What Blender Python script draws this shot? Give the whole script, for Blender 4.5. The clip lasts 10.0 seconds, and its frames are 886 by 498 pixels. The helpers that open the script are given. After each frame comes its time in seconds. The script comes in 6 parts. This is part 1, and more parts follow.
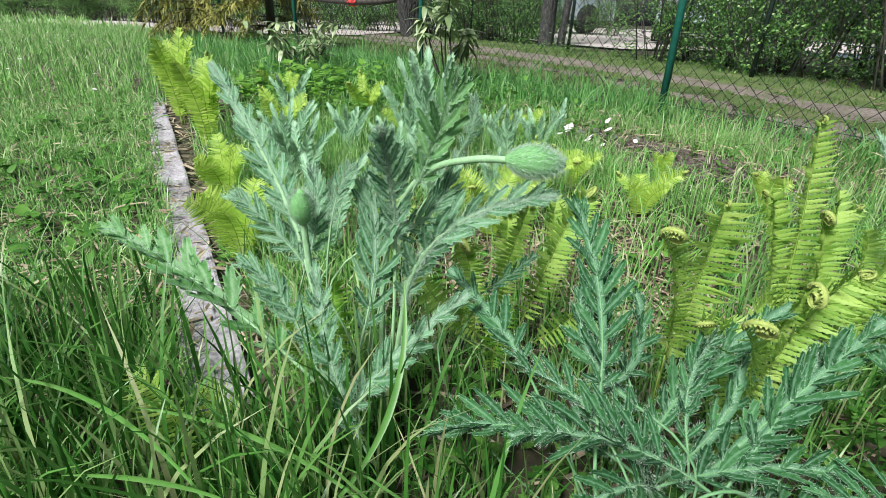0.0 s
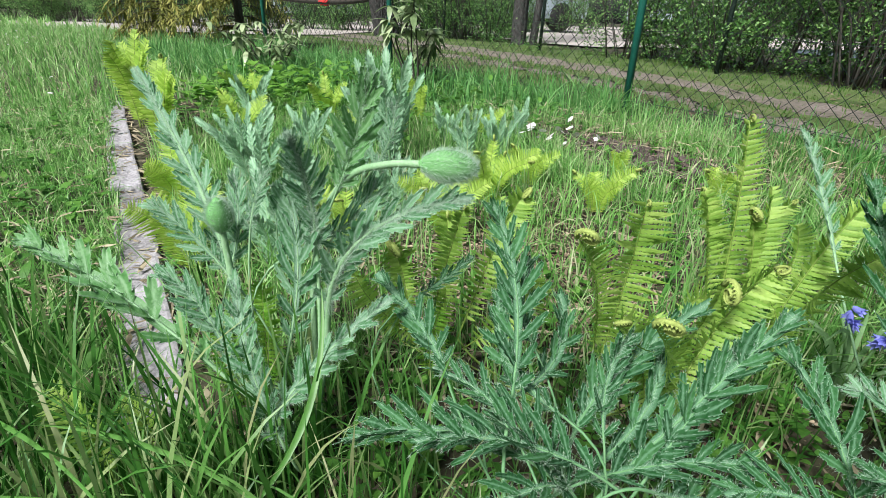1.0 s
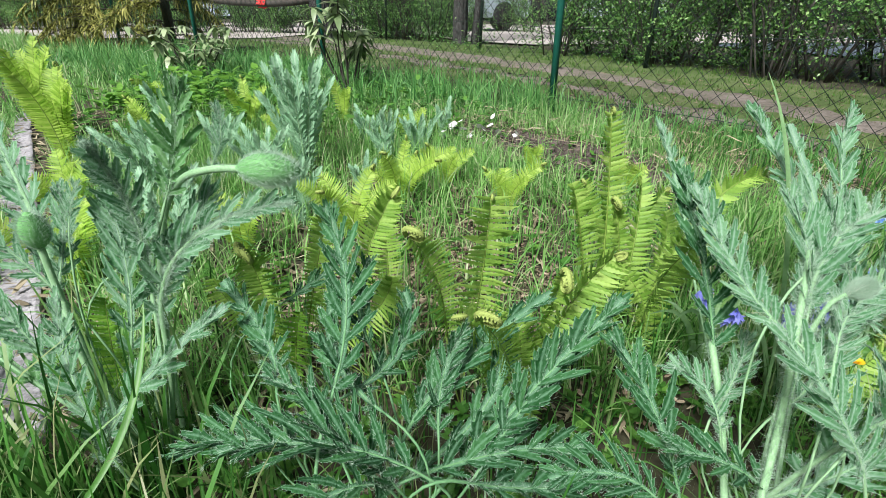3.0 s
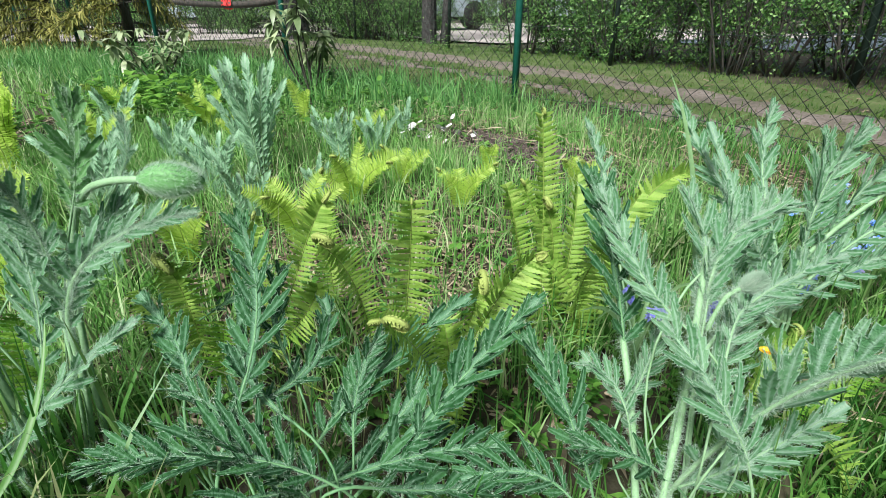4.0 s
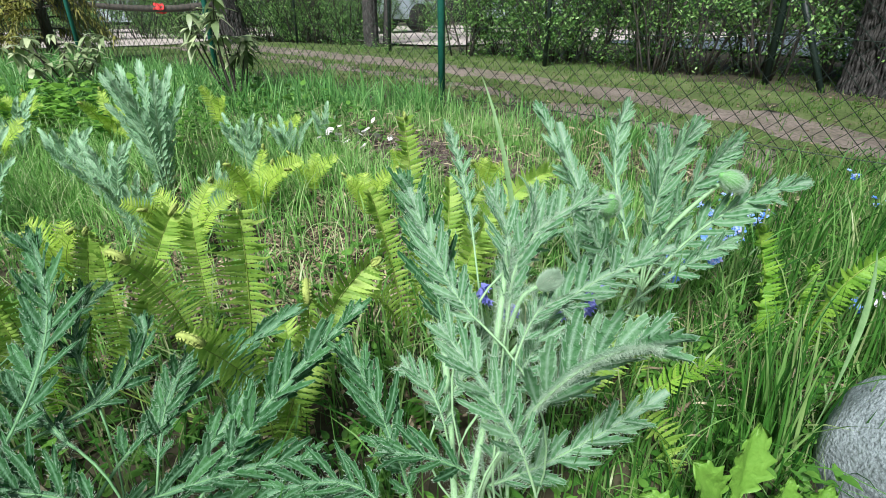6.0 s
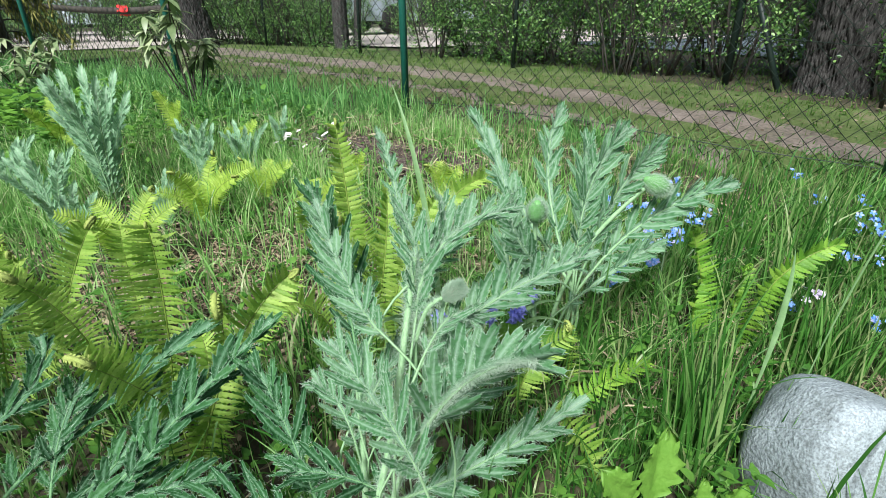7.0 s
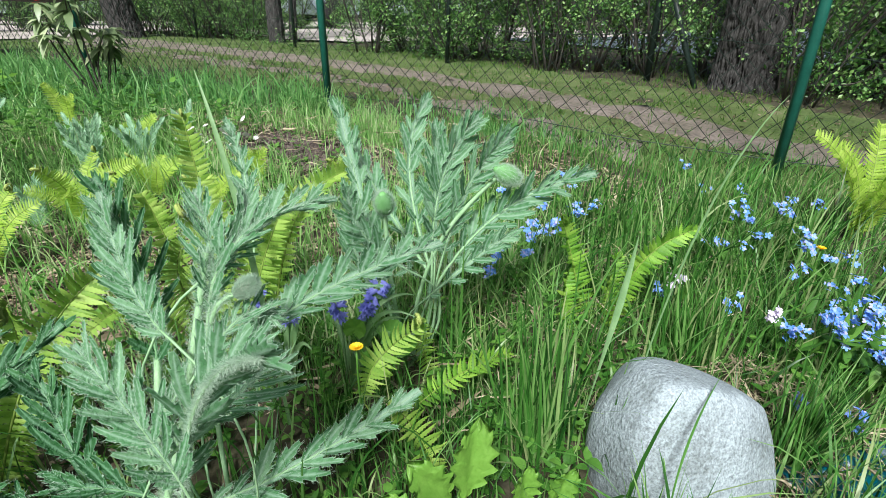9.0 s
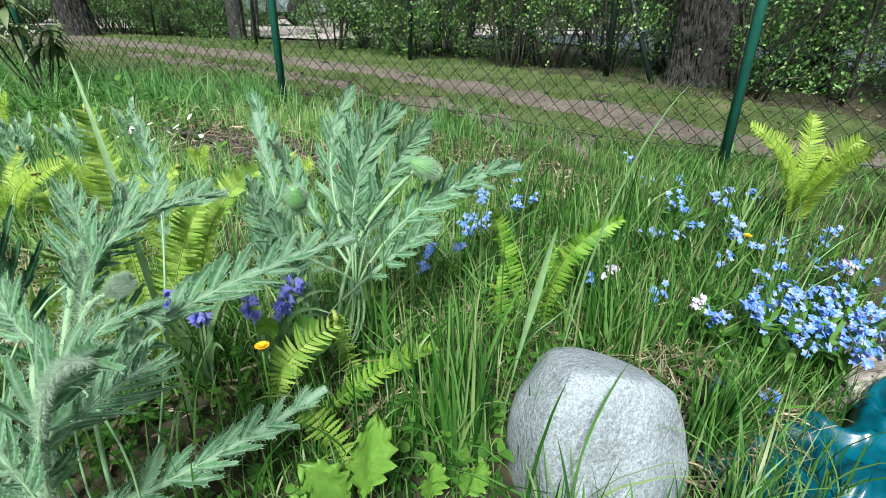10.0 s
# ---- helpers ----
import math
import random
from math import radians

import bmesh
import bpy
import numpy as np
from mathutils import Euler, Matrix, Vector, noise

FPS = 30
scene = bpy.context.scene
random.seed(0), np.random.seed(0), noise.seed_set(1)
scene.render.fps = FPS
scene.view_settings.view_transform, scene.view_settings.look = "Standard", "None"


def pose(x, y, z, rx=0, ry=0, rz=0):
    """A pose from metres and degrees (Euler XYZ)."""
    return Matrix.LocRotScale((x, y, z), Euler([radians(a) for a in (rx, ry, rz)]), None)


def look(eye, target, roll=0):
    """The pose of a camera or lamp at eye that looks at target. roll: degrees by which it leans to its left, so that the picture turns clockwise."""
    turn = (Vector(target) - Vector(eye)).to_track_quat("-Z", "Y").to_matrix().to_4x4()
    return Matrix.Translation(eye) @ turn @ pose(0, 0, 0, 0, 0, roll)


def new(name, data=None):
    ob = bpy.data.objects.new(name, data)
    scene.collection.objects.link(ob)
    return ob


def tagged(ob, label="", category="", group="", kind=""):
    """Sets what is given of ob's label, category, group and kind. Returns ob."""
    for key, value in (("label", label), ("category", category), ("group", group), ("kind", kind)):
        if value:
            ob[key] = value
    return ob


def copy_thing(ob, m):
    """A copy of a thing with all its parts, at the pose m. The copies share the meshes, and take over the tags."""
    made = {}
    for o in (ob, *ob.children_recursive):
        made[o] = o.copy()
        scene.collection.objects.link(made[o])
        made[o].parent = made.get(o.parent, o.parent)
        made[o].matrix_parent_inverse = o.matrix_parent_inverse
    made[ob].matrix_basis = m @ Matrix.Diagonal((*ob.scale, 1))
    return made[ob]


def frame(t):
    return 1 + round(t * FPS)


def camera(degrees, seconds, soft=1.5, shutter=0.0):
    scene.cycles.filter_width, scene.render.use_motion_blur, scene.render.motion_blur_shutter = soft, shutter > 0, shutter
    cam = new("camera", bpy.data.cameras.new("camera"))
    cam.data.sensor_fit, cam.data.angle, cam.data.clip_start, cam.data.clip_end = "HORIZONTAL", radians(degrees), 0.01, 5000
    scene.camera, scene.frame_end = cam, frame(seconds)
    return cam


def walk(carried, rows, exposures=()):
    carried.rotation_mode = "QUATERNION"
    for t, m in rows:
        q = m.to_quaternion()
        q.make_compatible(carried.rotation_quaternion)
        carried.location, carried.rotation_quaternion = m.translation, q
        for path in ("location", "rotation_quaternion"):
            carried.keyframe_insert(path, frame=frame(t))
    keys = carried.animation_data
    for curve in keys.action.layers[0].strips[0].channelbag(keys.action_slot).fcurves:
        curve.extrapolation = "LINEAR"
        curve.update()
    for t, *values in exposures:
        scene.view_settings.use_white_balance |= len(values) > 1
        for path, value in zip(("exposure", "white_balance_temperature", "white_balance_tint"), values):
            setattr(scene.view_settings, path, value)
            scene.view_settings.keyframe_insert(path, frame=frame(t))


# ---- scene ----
cam = camera(83.0, 10.0, 0.45)
PATH = [
    (0, (-0.004, -0.013, 0.462), (-0.009, 1.803, -0.376), 1.7),
    (0.5, (0.023, -0.01, 0.467), (0.054, 1.805, -0.374), 1.5),
    (1, (0.056, -0.01, 0.468), (0.123, 1.804, -0.372), 1.4),
    (1.5, (0.087, -0.012, 0.467), (0.192, 1.8, -0.372), 1.2),
    (2, (0.113, -0.013, 0.472), (0.255, 1.797, -0.368), 1.1),
    (2.5, (0.147, -0.016, 0.469), (0.328, 1.791, -0.368), 0.8),
    (4, (0.243, -0.027, 0.475), (0.542, 1.763, -0.364), -0.1),
    (4.5, (0.28, -0.037, 0.48), (0.621, 1.746, -0.36), -0.3),
    (5, (0.314, -0.042, 0.478), (0.689, 1.734, -0.362), -0.6),
    (5.5, (0.348, -0.047, 0.475), (0.761, 1.723, -0.361), -0.5),
    (7, (0.45, -0.061, 0.482), (0.977, 1.681, -0.347), -0.6),
    (7.5, (0.481, -0.068, 0.481), (1.052, 1.66, -0.349), -0.3),
    (8, (0.514, -0.076, 0.48), (1.127, 1.637, -0.351), 0.2),
    (8.5, (0.549, -0.083, 0.476), (1.207, 1.611, -0.36), 0.3),
    (9, (0.581, -0.094, 0.471), (1.279, 1.581, -0.371), 0.4),
    (9.5, (0.614, -0.104, 0.468), (1.355, 1.549, -0.38), 0.4),
    (10, (0.651, -0.119, 0.463), (1.436, 1.513, -0.385), 0.4),
]
walk(cam, [(t, look(eye, target, roll)) for t, eye, target, roll in PATH])

# ---- world, sun, exposure ----
world = bpy.data.worlds.new("sky")
scene.world = world
world.use_nodes = True
wn = world.node_tree
wn.nodes.clear()
sky = wn.nodes.new("ShaderNodeTexSky")
sky.sky_type = "NISHITA"
sky.sun_disc = False
sky.sun_elevation, sky.sun_rotation = radians(50), radians(217)
sky.air_density, sky.dust_density, sky.ozone_density = 0.8, 5.0, 0.6
sky_bg = wn.nodes.new("ShaderNodeBackground")
sky_bg.inputs["Strength"].default_value = 0.052
sky_out = wn.nodes.new("ShaderNodeOutputWorld")
wn.links.new(sky.outputs[0], sky_bg.inputs[0])
wn.links.new(sky_bg.outputs[0], sky_out.inputs[0])
sun_data = bpy.data.lights.new("sun", "SUN")
sun_data.energy, sun_data.angle, sun_data.color = 4.75, radians(13), (1.0, 0.96, 0.9)
sun = new("sun", sun_data)
sun.matrix_world = look((-2.7, -3.55, 5.3), (0, 0, 0))
scene.view_settings.exposure = 0.62
scene.view_settings.use_white_balance = True
scene.view_settings.white_balance_temperature = 6030
scene.view_settings.white_balance_tint = 13

# ---- materials ----


def mat(name, cols, scale=30.0, rough=0.6, bump=0.0, trans=0.0, island=0.0, sheen=0.0, metal=0.0, fine=7.0, spec=0.4, stretch=(1, 1, 1), obj=0.0, speck=0.0, vein=None):
    """A mottled surface: a ramp of colours over two scales of noise and, where asked, a shift for each piece."""
    m = bpy.data.materials.new(name)
    m.use_nodes = True
    nt = m.node_tree
    nt.nodes.clear()
    N, K = nt.nodes.new, nt.links.new
    tc, mp = N("ShaderNodeTexCoord"), N("ShaderNodeMapping")
    mp.inputs["Scale"].default_value = stretch
    K(tc.outputs["Object"], mp.inputs["Vector"])
    big, small = N("ShaderNodeTexNoise"), N("ShaderNodeTexNoise")
    big.inputs["Scale"].default_value, big.inputs["Detail"].default_value = scale, 3
    small.inputs["Scale"].default_value, small.inputs["Detail"].default_value = scale * fine, 5
    K(mp.outputs[0], big.inputs["Vector"])
    K(mp.outputs[0], small.inputs["Vector"])
    mix = N("ShaderNodeMix")
    mix.inputs[0].default_value = 0.45
    K(big.outputs[0], mix.inputs[2])
    K(small.outputs[0], mix.inputs[3])
    fac = mix.outputs[0]
    for amount, node, socket in ((island, "ShaderNodeNewGeometry", "Random Per Island"), (obj, "ShaderNodeObjectInfo", "Random")):
        if amount:
            src, mx = N(node), N("ShaderNodeMix")
            mx.inputs[0].default_value = amount
            K(fac, mx.inputs[2])
            K(src.outputs[socket], mx.inputs[3])
            fac = mx.outputs[0]
    ramp = N("ShaderNodeValToRGB")
    el = ramp.color_ramp.elements
    lo, hi = (0.3, 0.7) if not island else (0.22, 0.8)
    for i, c in enumerate(cols):
        at = lo + (hi - lo) * i / max(1, len(cols) - 1)
        e = el[i] if i < 2 else el.new(at)
        e.position, e.color = at, (*c, 1)
    K(fac, ramp.inputs[0])
    b = N("ShaderNodeBsdfPrincipled")
    colour = ramp.outputs[0]
    if speck:
        sp, sr, sm = N("ShaderNodeTexNoise"), N("ShaderNodeValToRGB"), N("ShaderNodeMix")
        sp.inputs["Scale"].default_value, sp.inputs["Detail"].default_value = speck, 2
        K(mp.outputs[0], sp.inputs["Vector"])
        sr.color_ramp.elements[0].position, sr.color_ramp.elements[0].color = 0.36, (0.72, 0.72, 0.73, 1)
        sr.color_ramp.elements[1].position, sr.color_ramp.elements[1].color = 0.56, (1.12, 1.12, 1.12, 1)
        sm.data_type, sm.blend_type = "RGBA", "MULTIPLY"
        sm.inputs[0].default_value = 1.0
        K(sp.outputs[0], sr.inputs[0])
        K(colour, sm.inputs[6])
        K(sr.outputs[0], sm.inputs[7])
        colour = sm.outputs[2]
    if vein:
        va, vm = N("ShaderNodeAttribute"), N("ShaderNodeMix")
        va.attribute_name = "vein"
        vm.data_type = "RGBA"
        vm.inputs[7].default_value = (*vein, 1)
        K(va.outputs["Fac"], vm.inputs[0])
        K(colour, vm.inputs[6])
        colour = vm.outputs[2]
    K(colour, b.inputs["Base Color"])
    b.inputs["Roughness"].default_value, b.inputs["Metallic"].default_value = rough, metal
    b.inputs["Specular IOR Level"].default_value = spec
    if sheen:
        b.inputs["Sheen Weight"].default_value, b.inputs["Sheen Roughness"].default_value = sheen, 0.5
        b.inputs["Sheen Tint"].default_value = (0.9, 1.0, 0.95, 1)
    if bump:
        bp = N("ShaderNodeBump")
        bp.inputs["Strength"].default_value, bp.inputs["Distance"].default_value = bump, 0.006
        K(mix.outputs[0], bp.inputs["Height"])
        K(bp.outputs[0], b.inputs["Normal"])
    out = N("ShaderNodeOutputMaterial")
    if trans:
        tr, ms = N("ShaderNodeBsdfTranslucent"), N("ShaderNodeMixShader")
        ms.inputs[0].default_value = trans
        K(colour if vein else ramp.outputs[0], tr.inputs[0])
        K(b.outputs[0], ms.inputs[1])
        K(tr.outputs[0], ms.inputs[2])
        K(ms.outputs[0], out.inputs[0])
    else:
        K(b.outputs[0], out.inputs[0])
    return m


M_POPPY = mat("poppy_leaf", [(0.038, 0.145, 0.042), (0.092, 0.262, 0.10), (0.235, 0.44, 0.23)], 90, 0.5, 0.7, 0.36, sheen=0.05, island=0.45, spec=0.3, vein=(0.54, 0.74, 0.60))
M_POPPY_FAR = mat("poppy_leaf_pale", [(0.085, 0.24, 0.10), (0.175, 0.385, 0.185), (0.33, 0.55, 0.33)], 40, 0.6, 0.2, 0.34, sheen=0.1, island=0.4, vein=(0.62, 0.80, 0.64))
# Greener, less silvery leaf, darkened further to put the low plants' shade into colour.
M_POPPY_SHADED = mat("poppy_leaf_shaded", [(0.008, 0.05, 0.011), (0.021, 0.104, 0.025), (0.062, 0.195, 0.058)], 90, 0.55, 0.7, 0.24, island=0.45, spec=0.25, vein=(0.25, 0.47, 0.29))
M_POPPY_MID = mat("poppy_leaf_green", [(0.055, 0.19, 0.045), (0.11, 0.29, 0.08), (0.20, 0.40, 0.15)], 60, 0.5, 0.3, 0.35, sheen=0.1, island=0.3, vein=(0.36, 0.58, 0.32))
M_HAIR = mat("leaf_hair", [(0.36, 0.52, 0.37), (0.56, 0.70, 0.56)], 40, 0.7, 0, 0.4)
M_STEM = mat("poppy_stem", [(0.20, 0.39, 0.17), (0.35, 0.56, 0.31)], 50, 0.6, 0.2, 0.15, sheen=0.1)
# Midrib copy darkened to go with the shaded leaves.
M_STEM_SHADED = mat("poppy_stem_shaded", [(0.09, 0.24, 0.09), (0.18, 0.37, 0.16)], 50, 0.6, 0.2, 0.15, sheen=0.1)
M_BUD = mat("poppy_bud", [(0.12, 0.33, 0.09), (0.20, 0.46, 0.16)], 70, 0.6, 0.35, 0.1, sheen=0.15)
M_WOOL = mat("woolly_bud", [(0.50, 0.56, 0.44), (0.72, 0.74, 0.66)], 120, 0.8, 0.3, 0.2)
M_FERN = mat("fern_frond", [(0.18, 0.35, 0.045), (0.32, 0.53, 0.09), (0.48, 0.67, 0.16)], 45, 0.5, 0.3, 0.5, island=0.5)
# Yellower young fronds, with sunlight brightened into the colour as well.
M_FERN_SUNLIT = mat("sunlit_young_fern_frond", [(0.27, 0.46, 0.05), (0.42, 0.63, 0.09), (0.58, 0.76, 0.17)], 45, 0.5, 0.3, 0.55, island=0.5)
# Greener copy of the frond colour, darkened to paint shade on low fronds.
M_FERN_SHADE = mat("fern_frond_shaded", [(0.10, 0.27, 0.02), (0.20, 0.43, 0.045), (0.34, 0.57, 0.08)], 45, 0.5, 0.3, 0.4, island=0.5)
M_FERN_STALK = mat("fern_stalk", [(0.13, 0.21, 0.03), (0.22, 0.32, 0.06)], 50, 0.55, 0.1)
M_SCALE = mat("crozier_scales", [(0.20, 0.26, 0.05), (0.38, 0.48, 0.13)], 160, 0.8, 0.5)
M_LAWN = mat("lawn_blades", [(0.10, 0.27, 0.055), (0.19, 0.42, 0.10), (0.30, 0.55, 0.16), (0.52, 0.56, 0.34)], 1.2, 0.45, 0, 0.42, island=0.55)
M_GRASS = mat("tall_blades", [(0.015, 0.075, 0.010), (0.045, 0.165, 0.022), (0.10, 0.275, 0.048), (0.19, 0.365, 0.10), (0.34, 0.38, 0.18)], 2.5, 0.42, 0, 0.38, island=0.55)
M_GRASS_FENCE = mat("fence_blades", [(0.055, 0.19, 0.045), (0.12, 0.32, 0.08), (0.23, 0.44, 0.14)], 1.5, 0.45, 0, 0.38, island=0.5)
M_VERGE = mat("verge_blades", [(0.035, 0.11, 0.014), (0.075, 0.17, 0.024), (0.125, 0.23, 0.045), (0.19, 0.22, 0.085)], 1.0, 0.6, 0, 0.35, island=0.5)
M_STRAW = mat("dry_litter", [(0.12, 0.10, 0.06), (0.25, 0.21, 0.13), (0.43, 0.38, 0.25)], 10, 0.8, 0, 0.1, island=0.7)
M_CHIP = mat("wood_chips", [(0.16, 0.11, 0.07), (0.28, 0.21, 0.14), (0.42, 0.34, 0.23)], 40, 0.8, 0.2, 0, island=0.7)
M_SOIL = mat("soil", [(0.02, 0.02, 0.011), (0.045, 0.042, 0.022), (0.08, 0.08, 0.038)], 6, 0.95, 1.0, fine=14)
M_DIRT = mat("trodden_dirt", [(0.085, 0.085, 0.05), (0.15, 0.13, 0.105), (0.23, 0.20, 0.17)], 5, 0.95, 1.0, fine=16, speck=45)
M_MOSS = mat("mossy_verge", [(0.022, 0.045, 0.009), (0.05, 0.083, 0.018), (0.085, 0.125, 0.034), (0.15, 0.125, 0.085)], 3.5, 0.95, 1.0, fine=18)
M_CLOD = mat("soil_clods", [(0.035, 0.027, 0.022), (0.085, 0.068, 0.056), (0.15, 0.125, 0.105)], 30, 0.95, 0.8, island=0.5)
M_CONCRETE = mat("weathered_concrete", [(0.15, 0.145, 0.14), (0.29, 0.28, 0.28), (0.42, 0.41, 0.42)], 14, 0.9, 1.0, fine=12, obj=0.25, speck=120)
M_GRANITE = mat("pale_granite", [(0.14, 0.17, 0.165), (0.285, 0.345, 0.355), (0.385, 0.46, 0.48)], 13, 0.85, 1.0, fine=14, speck=420)
M_ROCK = mat("weathered_brown_rock", [(0.07, 0.06, 0.045), (0.21, 0.19, 0.16), (0.36, 0.34, 0.31)], 20, 0.85, 1.0, fine=6, speck=90, stretch=(0.6, 1, 2.5))
M_TARP = mat("teal_plastic", [(0.0, 0.05, 0.073), (0.0, 0.108, 0.145)], 12, 0.3, 0.15, spec=0.6)
M_POST = mat("green_painted_post", [(0.008, 0.07, 0.05), (0.015, 0.12, 0.085)], 25, 0.4, 0.1)
M_WIRE = mat("green_coated_wire", [(0.008, 0.02, 0.014), (0.02, 0.035, 0.026)], 60, 0.5)
M_DARKPOST = mat("dark_green_post", [(0.005, 0.014, 0.010), (0.011, 0.025, 0.019)], 25, 0.55, 0.1)
M_BARK = mat("grey_bark", [(0.006, 0.006, 0.005), (0.024, 0.024, 0.021), (0.06, 0.06, 0.055), (0.12, 0.12, 0.113)], 70, 0.95, 1.0, stretch=(1, 1, 0.3), fine=2.6)
M_LEAFLIT = mat("fallen_leaves", [(0.07, 0.05, 0.03), (0.15, 0.12, 0.075), (0.26, 0.22, 0.15)], 20, 0.85, 0, 0.05, island=0.6)
M_TWIG = mat("dark_twig", [(0.03, 0.027, 0.022), (0.09, 0.085, 0.07)], 20, 0.9, 0.3, stretch=(1, 1, 0.3))
M_HEDGE = mat("shrub_leaves", [(0.03, 0.10, 0.02), (0.08, 0.21, 0.045), (0.16, 0.34, 0.08), (0.31, 0.51, 0.16)], 1.3, 0.4, 0, 0.38, island=0.6, spec=0.5)
M_SPRUCE = mat("conifer_needles", [(0.10, 0.13, 0.025), (0.23, 0.25, 0.05), (0.38, 0.37, 0.10)], 3, 0.6, 0, 0.25, island=0.6)
M_RHODO = mat("rhododendron_leaf", [(0.13, 0.20, 0.08), (0.25, 0.34, 0.16), (0.42, 0.50, 0.28)], 30, 0.4, 0.1, 0.2, island=0.6)
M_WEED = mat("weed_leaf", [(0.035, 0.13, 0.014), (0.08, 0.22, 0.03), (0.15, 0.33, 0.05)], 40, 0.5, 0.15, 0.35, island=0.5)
M_BLADE = mat("pale_grass_blade", [(0.16, 0.31, 0.12), (0.27, 0.45, 0.20)], 60, 0.5, 0.15, 0.35)
M_BROAD = mat("bright_broad_leaf", [(0.14, 0.33, 0.04), (0.22, 0.44, 0.07)], 45, 0.45, 0.3, 0.4)
M_BLUE = mat("forget_me_not_petals", [(0.09, 0.25, 0.72), (0.17, 0.37, 0.84), (0.32, 0.48, 0.90), (0.50, 0.48, 0.86)], 60, 0.6, 0, 0.3, island=0.6)
M_PINK = mat("pale_petals", [(0.62, 0.55, 0.80), (0.85, 0.78, 0.88)], 60, 0.6, 0, 0.3)
M_HYACINTH = mat("violet_blue_bells", [(0.18, 0.20, 0.64), (0.34, 0.37, 0.88)], 60, 0.5, 0, 0.3, island=0.5)
M_YELLOW = mat("yellow_petals", [(0.88, 0.58, 0.01), (0.95, 0.72, 0.03)], 90, 0.6, 0, 0.3)
M_WHITE = mat("white_petals", [(0.62, 0.60, 0.58), (0.82, 0.82, 0.80)], 60, 0.7, 0, 0.2)
M_GRAVEL = mat("pale_gravel", [(0.30, 0.275, 0.245), (0.46, 0.425, 0.385)], 4, 0.95, 0.5, fine=20)

# ---- geometry helpers ----
ORIGIN = {}


class Buf:
    """Vertices and faces of one mesh."""

    def __init__(self):
        self.v, self.f, self.w = [], [], []

    def add(self, vs, fs):
        o = len(self.v)
        self.v += [tuple(p) for p in vs]
        self.f += [tuple(i + o for i in q) for q in fs]

    def tube(self, pts, radii, n=6):
        o = len(self.v)
        k = len(pts)
        for i, p in enumerate(pts):
            d = (pts[min(i + 1, k - 1)] - pts[max(i - 1, 0)]).normalized()
            s = d.cross(Vector((0.31, 0.17, 0.93)))
            s = s.normalized() if s.length > 1e-4 else Vector((1, 0, 0))
            u = d.cross(s)
            r = radii[i] if isinstance(radii, (list, tuple)) else radii
            for j in range(n):
                a = 2 * math.pi * j / n
                self.v.append(tuple(p + s * (r * math.cos(a)) + u * (r * math.sin(a))))
        for i in range(k - 1):
            for j in range(n):
                a, b = o + i * n + j, o + i * n + (j + 1) % n
                self.f.append((a, b, b + n, a + n))
        self.f.append(tuple(range(o + n - 1, o - 1, -1)))
        self.f.append(tuple(range(o + (k - 1) * n, o + k * n)))


def mesh_of(name, buf, material, smooth=True):
    me = bpy.data.meshes.new(name)
    me.from_pydata(buf.v, [], buf.f)
    me.materials.append(material)
    if len(buf.w) == len(buf.v):
        me.attributes.new("vein", "FLOAT", "POINT").data.foreach_set("value", buf.w)
    if smooth:
        me.polygons.foreach_set("use_smooth", [True] * len(me.polygons))
    me.update()
    return me


def part(name, buf, material, parent, label="", smooth=True):
    """One mesh object under a thing or a part; the buffer is in world metres."""
    org = ORIGIN[parent.name]
    buf.v = [(x - org.x, y - org.y, z - org.z) for x, y, z in buf.v]
    ob = new(name, mesh_of(name, buf, material, smooth))
    ob.parent = parent
    ORIGIN[ob.name] = org
    return tagged(ob, label) if label else ob


def thing(name, at, label, category, group="", kind=""):
    ob = new(name)
    ob.empty_display_size = 0.02
    ob.location = at
    ORIGIN[ob.name] = Vector(at)
    return tagged(ob, label, category, group, kind)


def solid(name, buf, material, label, category, group="", kind="", smooth=True):
    """A thing that is one mesh, with its origin at the world's origin."""
    ob = new(name, mesh_of(name, buf, material, smooth))
    ORIGIN[ob.name] = Vector((0, 0, 0))
    return tagged(ob, label, category, group, kind)


def sstep(a, b, v):
    v = min(1.0, max(0.0, (v - a) / (b - a)))
    return v * v * (3 - 2 * v)


def gz(x, y):
    """The ground's height: rises gently away from the bed, and dips round the stone."""
    return 0.2 * (1 - math.exp(-0.2 * max(0.0, y - 1.2))) - 0.05 * sstep(0.75, 1.05, x) * sstep(0.65, 0.35, y) - 0.06 * sstep(1.3, 2.3, x) * sstep(2.2, 1.2, y)


def gz_np(x, y):
    def ss(a, b, v):
        v = np.clip((v - a) / (b - a), 0, 1)
        return v * v * (3 - 2 * v)
    return 0.2 * (1 - np.exp(-0.2 * np.maximum(0, y - 1.2))) - 0.05 * ss(0.75, 1.05, x) * ss(0.65, 0.35, y) - 0.06 * ss(1.3, 2.3, x) * ss(2.2, 1.2, y)


def arc(a, b, c, n):
    """A smooth curve from a through b to c."""
    a, b, c = Vector(a), Vector(b), Vector(c)
    q = 2 * b - (a + c) / 2
    return [(1 - t) ** 2 * a + 2 * t * (1 - t) * q + t * t * c for t in (i / (n - 1) for i in range(n))]


